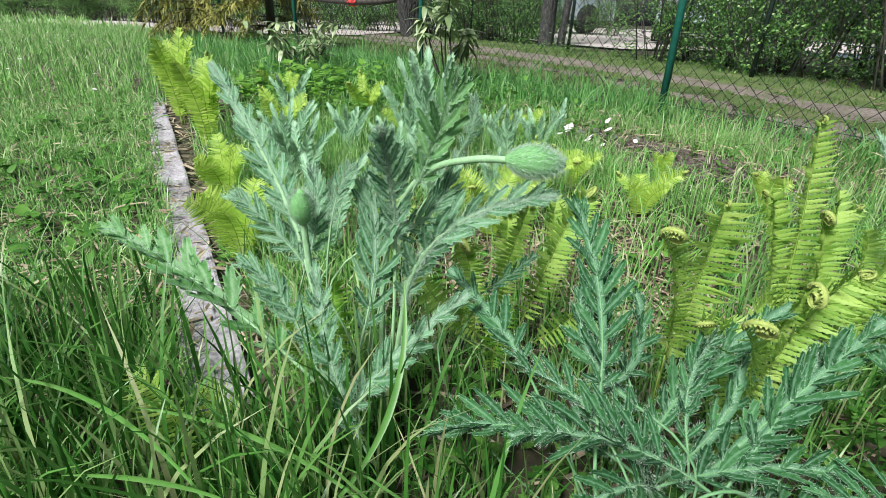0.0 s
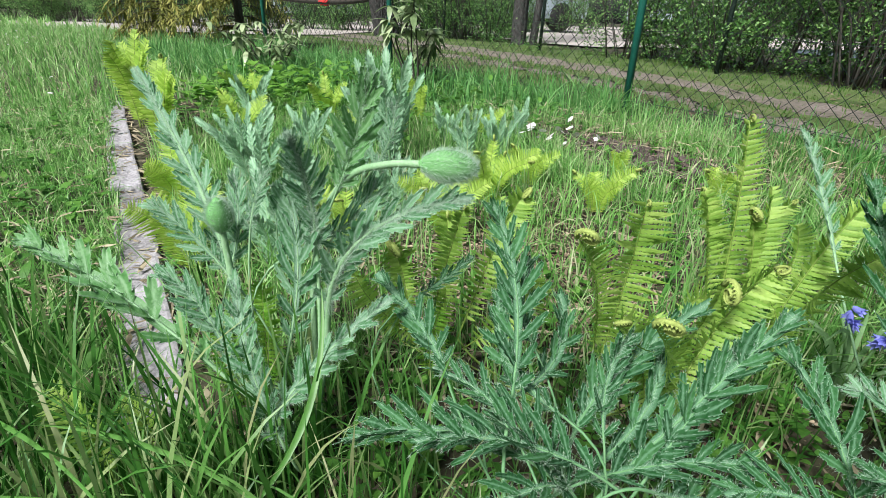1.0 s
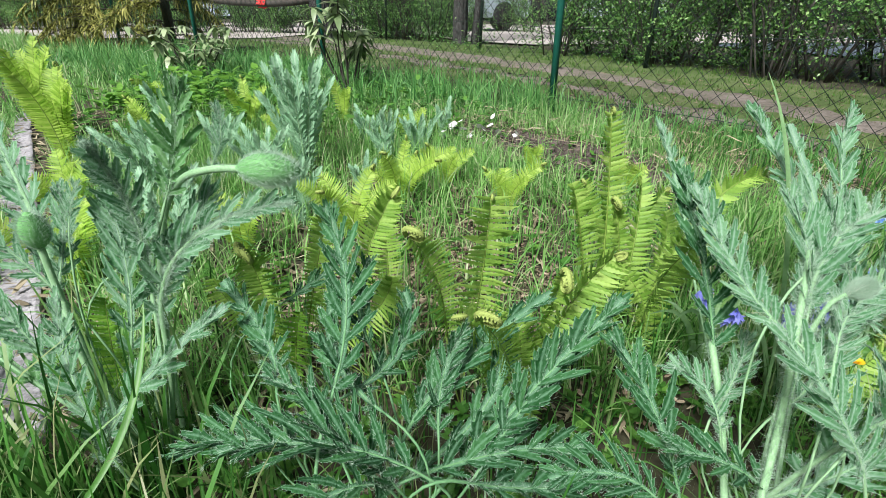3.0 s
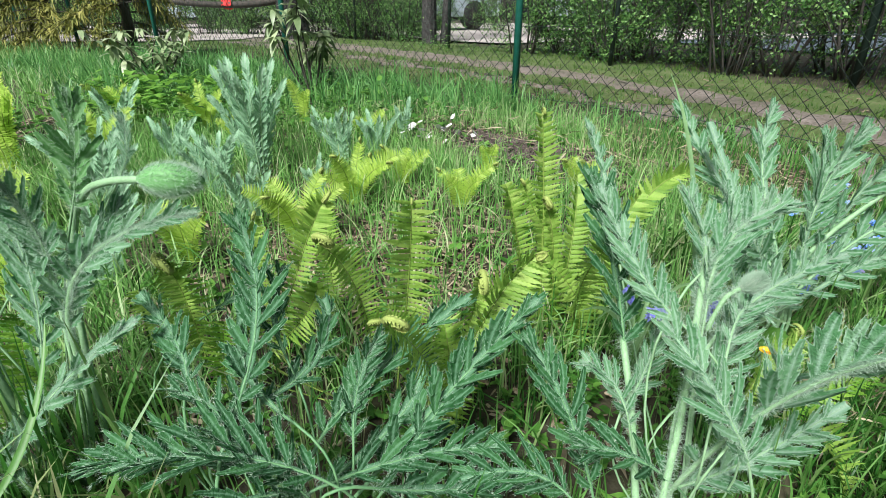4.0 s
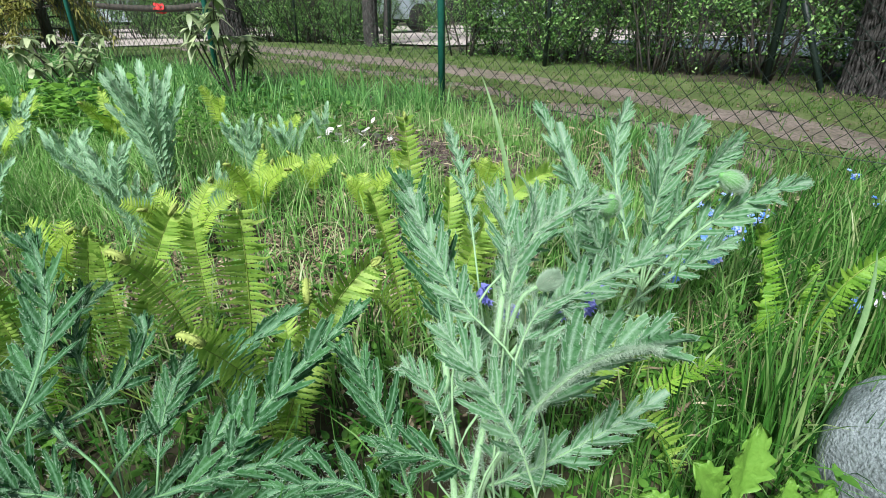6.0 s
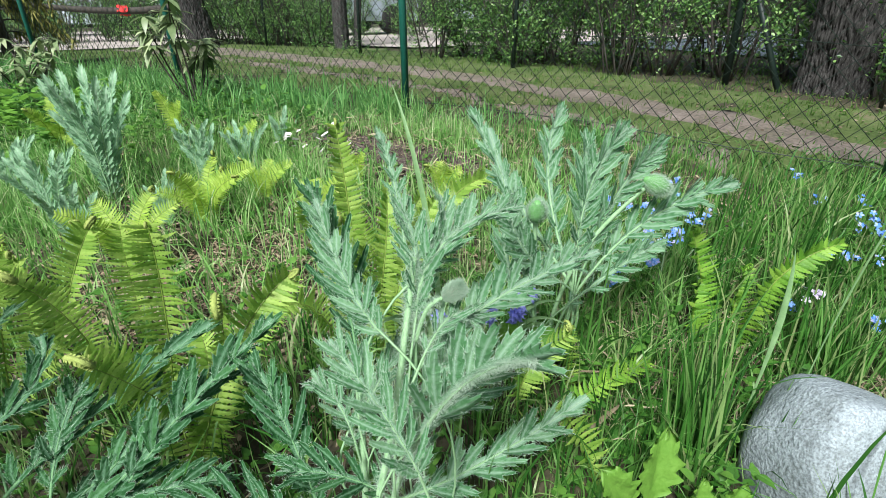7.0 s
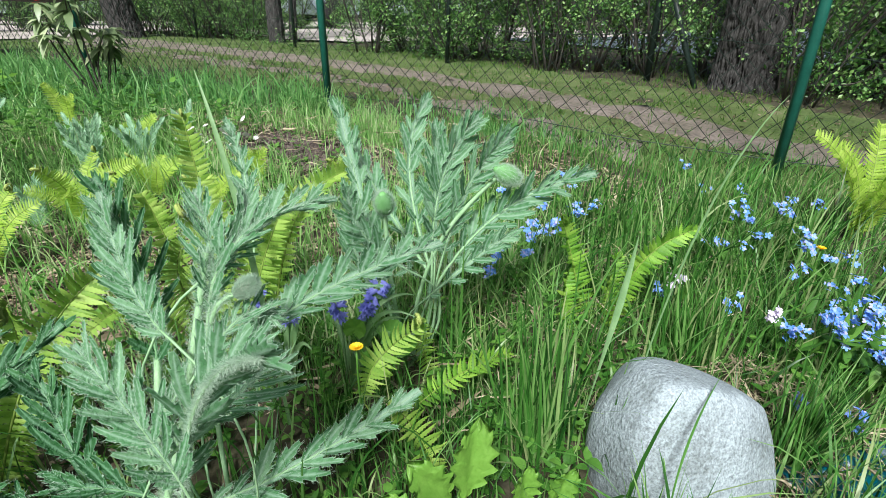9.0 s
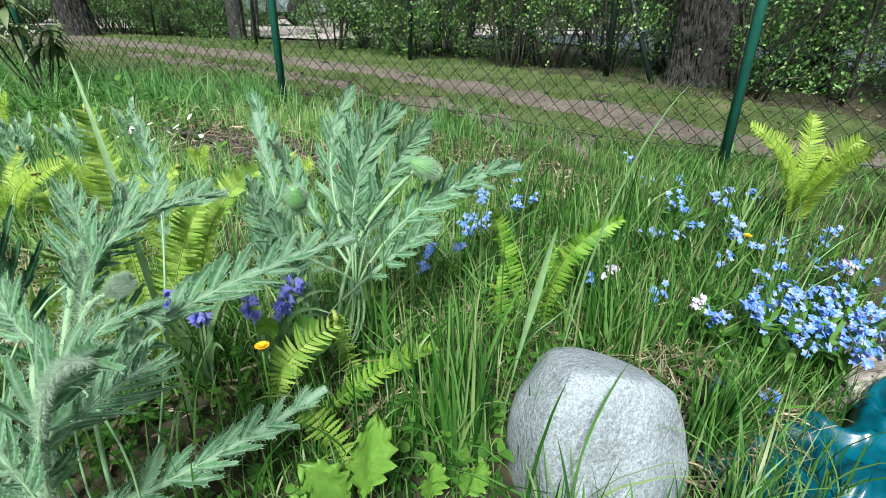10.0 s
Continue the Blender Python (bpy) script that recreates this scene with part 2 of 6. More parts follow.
def frames(pts, hint):
    """Tangent, side and normal along a curve, the normal kept near the hint."""
    out, k = [], len(pts)
    for i in range(k):
        t = (pts[min(i + 1, k - 1)] - pts[max(i - 1, 0)]).normalized()
        nrm = hint - t * hint.dot(t)
        if nrm.length < 0.05:
            nrm = Vector((0.3, -0.2, 1)) - t * Vector((0.3, -0.2, 1)).dot(t)
        nrm.normalize()
        out.append((t, t.cross(nrm), nrm))
    return out


def at(pts, fr, t):
    k = len(pts) - 1
    i = min(int(t * k), k - 1)
    u = t * k - i
    return pts[i].lerp(pts[i + 1], u), fr[i]


def blade(buf, p, d, q, nrm, length, half, teeth, bend, lift, n=7, droop=0.12, shape=0.75, full=False, ripple=0.0):
    """A lobe or pinna: from p along d, with its width along q, toothed margins and a folded midline. Returns margin points."""
    vs, edge = [], []
    for i in range(n):
        s = i / (n - 1)
        c = p + d * (length * s) + q * (bend * length * s * s) - nrm * (droop * length * s * s)
        c = c + nrm * (ripple * half * (1 if i % 2 else -1))
        w = half * max(0.0, math.sin(math.pi * (0.1 + 0.9 * s) ** shape)) if s < 1 else 0
        if full:
            w = half * (1 - s ** 2.6) * min(1.0, 0.75 + 2 * s)
        if i % 2 == 0 and 0 < i < n - 1:
            w *= teeth
        up = nrm * (w * lift)
        back = d * (-0.12 * half if i % 2 == 0 and 0 < i < n - 1 else 0.0)
        vs += [c, c + q * w + up + back, c - q * w + up + back]
        edge += [vs[-2], vs[-1]]
    fs = []
    for i in range(n - 1):
        o = 3 * i
        fs += [(o, o + 1, o + 4, o + 3), (o + 2, o, o + 3, o + 5)]
    buf.add(vs, fs)
    return edge


def hair(buf, p, d, length, width, rng):
    s = d.cross(Vector((rng.uniform(-1, 1), rng.uniform(-1, 1), rng.uniform(-1, 1))))
    if s.length < 1e-4:
        return
    s = s.normalized() * width
    buf.add([p - s, p + s, p + d * length], [(0, 1, 2)])


RNG = random.Random(11)


def rvec(r=1.0):
    return Vector((RNG.uniform(-r, r), RNG.uniform(-r, r), RNG.uniform(-r, r)))


def lobe_blade(buf, p, d, q, nrm, length, half, fold, bend, droop, twist, teeth=4):
    """One lobe of a poppy leaf: lance-shaped, folded along its pale rib, with sharp teeth that point forward. Returns margin points."""
    n, edge, o = 4 * teeth + 1, [], len(buf.v)
    seed = RNG.uniform(0, 50)
    for i in range(n):
        s = i / (n - 1)
        k = (i % 4) / 3
        c = p + d * (length * s) + q * (bend * length * s * s) - nrm * (droop * length * s * s)
        w = half * max(0.0, 0.5 + 2.2 * s - 1.2 * s * s) / 1.42 * (1 - s ** 2.6) ** 0.85 * (0.68 + 0.42 * k) if i < n - 1 else 0.0
        ahead = d * (half * 0.5 * k) if i < n - 1 else d * 0.0
        tw = twist * s
        qq, nn = q * math.cos(tw) + nrm * math.sin(tw), nrm * math.cos(tw) - q * math.sin(tw)
        for f, vein in ((-1.0, 0.45), (-0.8, 0.0), (-0.35, 0.0), (0.0, 0.42), (0.35, 0.0), (0.8, 0.0), (1.0, 0.45)):
            wr = noise.noise(Vector((s * 4 + seed, f * 1.6, seed))) * half * 0.3
            v = c + qq * (w * f) + nn * (w * fold * abs(f) ** 1.3 + wr * abs(f)) + ahead * f * f
            buf.v.append(tuple(v))
            buf.w.append(max(vein, 0.1 if i % 4 == 1 and abs(f) < 1 else 0.0))
            if abs(f) == 1.0 and i:
                edge.append(v)
    buf.f += [(o + i * 7 + k, o + i * 7 + k + 1, o + i * 7 + k + 8, o + i * 7 + k + 7) for i in range(n - 1) for k in range(6)]
    return edge


def poppy_leaf(plant, a, b, c, w, n=11, hint=(0, -0.7, 0.75), fold=0.25, hairs=1.0, material=None, lobe=1.0, rib=1.0):
    """A pinnate, toothed, bristly poppy leaf on a curved midrib; the hairs are a piece of their own."""
    pts = arc(a, b, c, 25)
    fr = frames(pts, Vector(hint))
    span = sum((pts[i + 1] - pts[i]).length for i in range(24))
    buf, fuzz, stalk_buf = Buf(), Buf(), Buf()
    deep = material is M_POPPY_SHADED
    far = material is M_POPPY_FAR
    r0 = max(0.0014, 0.0095 * span) * rib
    root = ORIGIN[plant.name]
    away = (pts[0] - root).length
    spine = list(pts)
    if away > 0.02:
        bend = pts[0] - (pts[1] - pts[0]).normalized() * (away * 0.55)
        bend.z = max(bend.z, 0.01)
        stalk = [(1 - t) ** 2 * root + 2 * t * (1 - t) * bend + t * t * pts[0] for t in (i / 9 for i in range(9))]
        spine = stalk + spine
    k = len(spine)
    stalk_buf.tube(spine, [r0 * min(1.0 - 0.85 * (i / (k - 1)) ** 1.3, 0.62 + i / k) for i in range(k)], 6)
    n = max(5, round(n * (0.72 if deep else 1.0 if far else 0.86)))
    w *= 1.36
    gap = span * 0.80 / n
    o = len(buf.v)
    for i in range(0, 25, 2):
        T, S, N = fr[i]
        ww = gap * 0.26 * lobe * min(1.0, 0.25 + i / 10) * (1.0 if i % 4 else 0.8)
        for f in (-1, 0, 1):
            buf.v.append(tuple(pts[i] + S * (ww * f) + N * (abs(f) * ww * 0.35)))
            buf.w.append(0.1 if f else 0.7)
    buf.f += [(o + i * 3 + k, o + i * 3 + k + 1, o + i * 3 + k + 4, o + i * 3 + k + 3) for i in range(12) for k in range(2)]
    for i in range(n):
        t = 0.08 + 0.80 * i / (n - 1)
        prof = min(1.0, 0.40 + 1.5 * t) * (1 - 0.62 * t ** 2.6)
        for side in (-1, 1):
            p, (T, S, N) = at(pts, fr, min(0.985, max(0.0, t + RNG.uniform(-0.02, 0.02))))
            al = radians(RNG.uniform(34, 46) + 22 * t)
            fo = fold * 0.8 + RNG.uniform(-0.2, 0.3)
            d = ((S * side * math.cos(al) + T * math.sin(al)) * math.cos(fo) + N * math.sin(fo)).normalized()
            q = (T - d * T.dot(d)).normalized()
            nn = d.cross(q) * (1 if d.cross(q).dot(N) > 0 else -1)
            L = w * prof * RNG.uniform(0.85, 1.12)
            half = min(gap * (0.40 if deep else 0.45), L * 0.24) * lobe * RNG.uniform(0.85, 1.15)
            edge = lobe_blade(buf, p, d, q, nn, L, half, RNG.uniform(0.1, 0.5), RNG.uniform(0.05, 0.35), RNG.uniform(-0.15, 0.25), RNG.uniform(-0.25, 0.3), 3 if far else 4)
            if hairs:
                for e in edge:
                    for _ in range(3):
                        if RNG.random() < (0.4 if deep else 0.6) * hairs:
                            hair(fuzz, e, (d * 0.8 + (e - p - d * (e - p).dot(d)).normalized() * 0.7 + rvec(0.4)).normalized(), RNG.uniform(0.002, 0.005), 0.00013, RNG)
                for _ in range(int((5 if far else 8 if deep else 15) * hairs)):
                    at_ = p + d * (L * RNG.uniform(0, 0.85)) + q * (half * RNG.uniform(-0.5, 0.5)) + nn * 0.0006
                    hair(fuzz, at_, (d + nn * RNG.uniform(0.0, 0.4) + rvec(0.3)).normalized(), RNG.uniform(0.0025, 0.006), 0.00013, RNG)
    p, (T, S, N) = at(pts, fr, 0.86)
    lobe_blade(buf, p, T, S, N, span * 0.17, min(span * 0.045, w * 0.4) * lobe, 0.45, 0, 0.1, RNG.uniform(-0.3, 0.3), 6)
    leaf = part("leaf", buf, material or M_POPPY, plant)
    part("midrib", stalk_buf, M_STEM_SHADED if deep else M_STEM, leaf, "pale bristly midrib")
    if hairs:
        for _ in range(int((800 if deep else 2000) * rib * rib * hairs * span / 0.2)):
            p, (T, S, N) = at(pts, fr, RNG.random())
            hair(fuzz, p + rvec(r0 * 0.4), (rvec(1.0) + T * 0.3 + S * RNG.choice((-0.8, 0.8))).normalized(), RNG.uniform(0.003, 0.009), 0.00013, RNG)
        tagged(part("hairs", fuzz, M_HAIR, leaf, "fine silvery bristles"), kind="stuff")
    return leaf


def bristly_stem(plant, pts, r, hairs=500):
    pts = [Vector(p) for p in pts]
    fine = []
    for i in range(len(pts) - 1):
        p0, p1, p2, p3 = pts[max(i - 1, 0)], pts[i], pts[i + 1], pts[min(i + 2, len(pts) - 1)]
        for k in range(6):
            t = k / 6
            fine.append(0.5 * (2 * p1 + (p2 - p0) * t + (2 * p0 - 5 * p1 + 4 * p2 - p3) * t * t + (3 * p1 - p0 - 3 * p2 + p3) * t ** 3))
    fine.append(pts[-1])
    buf, fuzz = Buf(), Buf()
    buf.tube(fine, r, 7)
    stem = part("stem", buf, M_STEM, plant)
    for _ in range(hairs):
        i = RNG.randrange(len(fine) - 1)
        p = fine[i].lerp(fine[i + 1], RNG.random())
        hair(fuzz, p, rvec(1).normalized(), RNG.uniform(0.006, 0.014), 0.0002, RNG)
    tagged(part("hairs", fuzz, M_HAIR, stem, "long silvery bristles"), kind="stuff")


def poppy_bud(plant, a, b, r, hairs=700, material=None):
    """An egg-shaped closed bud between its base a and its tip b, with two sepals' seam and stiff hairs."""
    a, b = Vector(a), Vector(b)
    ax = (b - a).normalized()
    s = ax.cross(Vector((0.2, 0.3, 1))).normalized()
    u = ax.cross(s)
    buf, fuzz = Buf(), Buf()
    nu, nv = 20, 14
    rings = []
    for i in range(nv + 1):
        t = i / nv
        rad = r * math.sin(math.pi * t ** 0.96) ** 0.62 if 0 < i < nv else r * 0.12
        for j in range(nu):
            th = 2 * math.pi * j / nu
            seam = 0.94 if j % (nu // 2) == 0 else 1.0
            p = a + ax * ((b - a).length * t) + (s * math.cos(th) + u * math.sin(th)) * rad * seam
            rings.append(p)
            if 0 < i < nv:
                out = (s * math.cos(th) + u * math.sin(th))
                for _ in range(max(2, 5 * hairs // (nu * nv))):
                    q = p + rvec(r * 0.12)
                    hair(fuzz, q - out * 0.0005, (out + ax * 0.9 + rvec(0.45)).normalized(), RNG.uniform(0.003, 0.0075), 0.00013, RNG)
    fs = [(i * nu + j, i * nu + (j + 1) % nu, (i + 1) * nu + (j + 1) % nu, (i + 1) * nu + j) for i in range(nv) for j in range(nu)]
    fs += [tuple(range(nu - 1, -1, -1)), tuple(range(nv * nu, nv * nu + nu))]
    buf.add(rings, fs)
    bud = part("bud", buf, material or M_BUD, plant, "small white woolly flower bud" if material else "closed green egg-shaped flower bud")
    tagged(part("hairs", fuzz, M_HAIR, bud, "stiff silvery bristles"), kind="stuff")


def frond(plant, a, b, c, w, n=22, curl=0.0, hint=(0, -1, 0.35), tone="", cup=0.45):
    """A fern frond: a grooved stalk, narrow toothed pinnae in pairs, and where it is unrolling, a coiled tip."""
    pts = arc(a, b, c, 27)
    fr = frames(pts, Vector(hint))
    span = sum((pts[i + 1] - pts[i]).length for i in range(26))
    buf, stalk = Buf(), Buf()
    # Tone "green" picks the shaded colour copy, "young" the sunlit one.
    mat_leaf = {"young": M_FERN_SUNLIT, "green": M_FERN_SHADE}.get(tone, M_FERN)
    r0 = max(0.0010, 0.0065 * span)
    spine, radii = list(pts), [r0 * (1 - 0.7 * i / 26) for i in range(27)]
    n = int(max(8, n) * 1.7)
    w *= 0.92
    gap = span * 0.88 / n
    for i in range(n):
        t = 0.1 + 0.89 * i / (n - 1)
        prof = max(0.12, math.sin(math.pi * min(1, t ** 1.15 * 0.97)) ** 0.5)
        if curl:
            prof = max(0.2, math.sin(math.pi * min(1, (0.1 + 0.8 * t) ** 1.15)) ** 0.5)
        for side in (-1, 1):
            p, (T, S, N) = at(pts, fr, min(0.999, t))
            al = radians(RNG.uniform(2, 10) + 14 * t)
            fo = cup + RNG.uniform(-0.15, 0.2)
            d = ((S * side * math.cos(al) + T * math.sin(al)) * math.cos(fo) + N * math.sin(fo)).normalized()
            q = (T - d * T.dot(d)).normalized()
            nn = d.cross(q) * (1 if d.cross(q).dot(N) > 0 else -1)
            L = w * prof * RNG.uniform(0.88, 1.08)
            blade(buf, p, d, q, nn, L, gap * RNG.uniform(0.46, 0.56), 0.66, RNG.uniform(0.03, 0.16), RNG.uniform(-0.6, 0.1), 13, RNG.uniform(-1.2, 0.4) * cup, 0.6, True, 0.2)
    leaf = part("frond", buf, mat_leaf, plant)
    if curl:
        T, S, N = fr[-1]
        p = pts[-1].copy()
        curl *= 1.25
        ang, r, coil = 0.0, curl, []
        for i in range(34):
            step = r * 0.32
            p = p + (T * math.cos(ang) + N * math.sin(ang)) * step
            ang += 0.32
            r *= 0.955
            coil.append(p.copy())
        head = Buf()
        head.tube(coil, [curl * 0.20 * (1 - i / 48) for i in range(34)], 7)
        for i in range(0, 32):
            for side in (-1, 1):
                out = (coil[i] - sum(coil, Vector()) / 34)
                out = out.normalized() if out.length > 1e-5 else N
                tang = (coil[i + 1] - coil[i]).normalized()
                blade(head, coil[i], (S * side * 0.8 + out * 0.5).normalized(), tang, out, curl * 0.36, curl * 0.13, 0.8, 0.1, 0.2, 5, 0.6)
        part("crozier", head, M_FERN_SHADE if tone == "green" else M_SCALE, leaf, "coiled unrolling fern tip")
    stalk.tube(spine, radii, 5)
    root = ORIGIN[plant.name]
    if (pts[0] - root).length > 0.02:
        stalk.tube(arc(root, root.lerp(pts[0], 0.55) - (pts[1] - pts[0]) * 1.5, pts[0], 7), r0, 5)
    part("stalk", stalk, M_FERN_STALK, leaf)
    return leaf


def grass(name, n, xs, ys, h, wd, material, label, keep=None, lean=0.5, seed=1, clump=0.0, category="grass", along=False):
    """One mesh of bending, tapering blades scattered over a rectangle; keep(x, y) says how likely each one is to stand."""
    r = np.random.default_rng(seed)
    x, y = r.uniform(*xs, n), r.uniform(*ys, n)
    if clump:
        cx, cy = r.uniform(*xs, int(n / 26) + 1), r.uniform(*ys, int(n / 26) + 1)
        k = r.integers(0, len(cx), n)
        sel = r.random(n) < clump
        x = np.where(sel, cx[k] + r.normal(0, 0.016, n), x)
        y = np.where(sel, cy[k] + r.normal(0, 0.016, n), y)
    if keep is not None:
        ok = r.random(n) < keep(x, y)
        x, y = x[ok], y[ok]
    if along:
        x, y = FENCE_A.x + FENCE_DIR.x * y + FENCE_SIDE.x * x, FENCE_A.y + FENCE_DIR.y * y + FENCE_SIDE.y * x
    n = len(x)
    H = h[0] + (h[1] - h[0]) * r.random(n) ** 1.7
    W = r.uniform(*wd, n)
    az, face = r.uniform(0, 2 * np.pi, n), r.uniform(0, np.pi, n)
    bend = r.random(n) ** 1.4 * lean * 2
    z0 = gz_np(x, y) - 0.004
    seg = 5
    V = np.zeros((n, 2 * seg + 1, 3))
    for i in range(seg + 1):
        s = i / seg
        ang = bend * s ** 1.3
        px = x + np.cos(az) * H * s * np.sin(ang) * 0.9
        py = y + np.sin(az) * H * s * np.sin(ang) * 0.9
        pz = z0 + H * s * np.cos(ang * 0.8)
        if i == seg:
            V[:, 2 * seg] = np.stack([px, py, pz], 1)
        else:
            ww = W * (1 - 0.75 * s ** 2) * 0.5
            dx, dy = np.cos(face) * ww, np.sin(face) * ww
            V[:, 2 * i] = np.stack([px - dx, py - dy, pz], 1)
            V[:, 2 * i + 1] = np.stack([px + dx, py + dy, pz + ww * 0.3], 1)
    base = (np.arange(n) * (2 * seg + 1))[:, None]
    quads = np.concatenate([base + np.array([2 * i, 2 * i + 1, 2 * i + 3, 2 * i + 2]) for i in range(seg - 1)], 0)
    tris = base + np.array([2 * seg - 2, 2 * seg - 1, 2 * seg])
    me = bpy.data.meshes.new(name)
    me.vertices.add(n * (2 * seg + 1))
    me.vertices.foreach_set("co", V.reshape(-1))
    loops = np.concatenate([quads.reshape(-1), tris.reshape(-1)])
    starts = np.concatenate([np.arange(len(quads)) * 4, len(quads) * 4 + np.arange(n) * 3])
    me.loops.add(len(loops))
    me.loops.foreach_set("vertex_index", loops.astype(np.int32))
    me.polygons.add(len(starts))
    me.polygons.foreach_set("loop_start", starts.astype(np.int32))
    me.polygons.foreach_set("use_smooth", np.ones(len(starts), dtype=bool))
    me.materials.append(material)
    me.update(calc_edges=True)
    me.validate()
    return tagged(new(name, me), label, category, "", "stuff")


def rockmesh(buf, centre, size, seed, rough=0.12, cuts=()):
    """A boulder: a sphere pushed out by noise, with some flat cut faces."""
    bm = bmesh.new()
    bmesh.ops.create_icosphere(bm, subdivisions=5, radius=1)
    off = Vector((seed * 3.1, seed * 1.7, seed))
    for v in bm.verts:
        d = v.co.normalized()
        p = d * (1 + rough * noise.noise(d * 1.6 + off) + rough * 0.35 * noise.noise(d * 4.5 + off) + rough * 0.08 * noise.noise(d * 16 + off))
        for cn, cd in cuts:
            cn = Vector(cn).normalized()
            over = p.dot(cn) - cd
            if over > 0:
                p -= cn * (over * 0.9 * over / (over + 0.11))
        v.co = Vector((p.x * size[0], p.y * size[1], p.z * size[2])) + Vector(centre)
    o = len(buf.v)
    buf.v += [tuple(v.co) for v in bm.verts]
    bm.verts.index_update()
    buf.f += [tuple(v.index + o for v in q.verts) for q in bm.faces]
    bm.free()

# ---- ground, path, edging ----


def ground_sheet():
    n = 190
    u = np.linspace(-1, 1, n)
    gx = 0.4 + 0.9 * np.sinh(u * 5.0)
    gy = 1.2 + 0.9 * np.sinh(u * 5.0)
    buf = Buf()
    for yy in gy:
        for xx in gx:
            z = gz(xx, yy)
            if abs(xx - 0.4) < 6 and abs(yy - 2) < 8:
                z += 0.010 * noise.noise(Vector((xx * 3, yy * 3, 0))) + 0.006 * noise.noise(Vector((xx * 11, yy * 11, 5))) - 0.006
            buf.v.append((float(xx), float(yy), float(z)))
    buf.f = [(j * n + i, j * n + i + 1, (j + 1) * n + i + 1, (j + 1) * n + i) for j in range(n - 1) for i in range(n - 1)]
    solid("ground", buf, M_SOIL, "dark garden soil under grass and plants", "ground", kind="structure")


ground_sheet()

FENCE_A, FENCE_DIR = Vector((1.062, 2.556, 0)), Vector((-0.677, 0.736, 0)).normalized()
FENCE_SIDE = Vector((FENCE_DIR.y, -FENCE_DIR.x, 0))


def off_fence(x, y):
    """Metres beyond the wire fence (minus: on the garden's side)."""
    return (x - FENCE_A.x) * FENCE_SIDE.x + (y - FENCE_A.y) * FENCE_SIDE.y


def path_mid(s):
    """How far beyond the fence the path's middle runs, s metres along the fence."""
    return np.interp(s, (-6.0, -4.0, -1.6, 0.4, 4.0, 9.0), (0.05, 0.05, 0.55, 1.42, 2.35, 3.2))


def strip(name, material, label, lift, s0, s1, wob, spread=1.0, shift=0.0, kind="structure"):
    """A worn strip that runs beside the fence, with ragged edges."""
    buf, k = Buf(), 700
    for i in range(k + 1):
        s = s0 + (s1 - s0) * i / k
        mid, half = float(path_mid(s)) + shift, (0.23 + 0.03 * max(-2.0, min(s, 12.0))) * spread
        for j in range(7):
            f = j / 6
            o = mid + (2 * f - 1) * half
            o += wob * noise.noise(Vector((s * 2.3, f * 1.5, 3))) + wob * 0.55 * noise.noise(Vector((s * 7, f * 3, 8))) + wob * 0.3 * noise.noise(Vector((s * 22, f * 3, 8)))
            p = FENCE_A + FENCE_DIR * s + FENCE_SIDE * o
            edge = 0.0 if 0 < j < 6 else -0.012
            buf.v.append((p.x, p.y, gz(p.x, p.y) + lift + edge + 0.006 * noise.noise(Vector((p.x * 8, p.y * 8, 1)))))
    buf.f = [(i * 7 + j, i * 7 + j + 1, (i + 1) * 7 + j + 1, (i + 1) * 7 + j) for i in range(k) for j in range(6)]
    return solid(name, buf, material, label, "path", kind=kind)


strip("verge", M_MOSS, "mossy patchy verge on both sides of the path", 0.001, -14.0, 12.0, 0.12, 5.5, 0.15)
strip("worn_track", M_DIRT, "faint worn track on the mossy verge", 0.004, -1.5, 9.0, 0.22, 0.55, -0.62)
strip("path", M_DIRT, "trodden bare earth path behind the wire fence", 0.008, -14.0, 16.0, 0.18)


def edging_slab():
    """One concrete edging block, lying flat: worn edges and a slightly uneven top."""
    bm = bmesh.new()
    bmesh.ops.create_cube(bm, size=1)
    for v in bm.verts:
        v.co = Vector((v.co.x * 0.08, v.co.y * 0.49, v.co.z * 0.09))
    bmesh.ops.bevel(bm, geom=list(bm.edges), offset=0.007, segments=2, profile=0.6, affect="EDGES")
    bmesh.ops.subdivide_edges(bm, edges=[e for e in bm.edges if e.calc_length() > 0.05], cuts=6, use_grid_fill=True)
    for v in bm.verts:
        v.co += Vector((noise.noise(v.co * 28), noise.noise(v.co * 31 + Vector((5, 0, 0))), noise.noise(v.co * 33 + Vector((0, 9, 0))))) * 0.005
    me = bpy.data.meshes.new("slab")
    bm.to_mesh(me)
    bm.free()
    me.materials.append(M_CONCRETE)
    return me


EDGE_0, EDGE_1 = Vector((-0.262, 0.45, 0)), Vector((-1.36, 2.36, 0))
edging = thing("bed_edging", (EDGE_0.x, EDGE_0.y, 0), "weathered grey concrete edging between lawn and flower bed", "edging", kind="structure")
slab_mesh = edging_slab()
edge_way = (EDGE_1 - EDGE_0).normalized()
for i in range(5):
    p = EDGE_0 + edge_way * (0.28 + 0.496 * i) + Vector((RNG.uniform(-0.006, 0.006), 0, 0))
    slab = new("slab", slab_mesh)
    slab.parent = edging
    slab.matrix_basis = pose(p.x - EDGE_0.x, p.y - EDGE_0.y, gz(p.x, p.y) - 0.034 + RNG.uniform(-0.004, 0.004), RNG.uniform(-1, 1), RNG.uniform(-2, 2), math.degrees(math.atan2(edge_way.y, edge_way.x)) - 90 + RNG.uniform(-1.2, 1.2))

# ---- fences ----


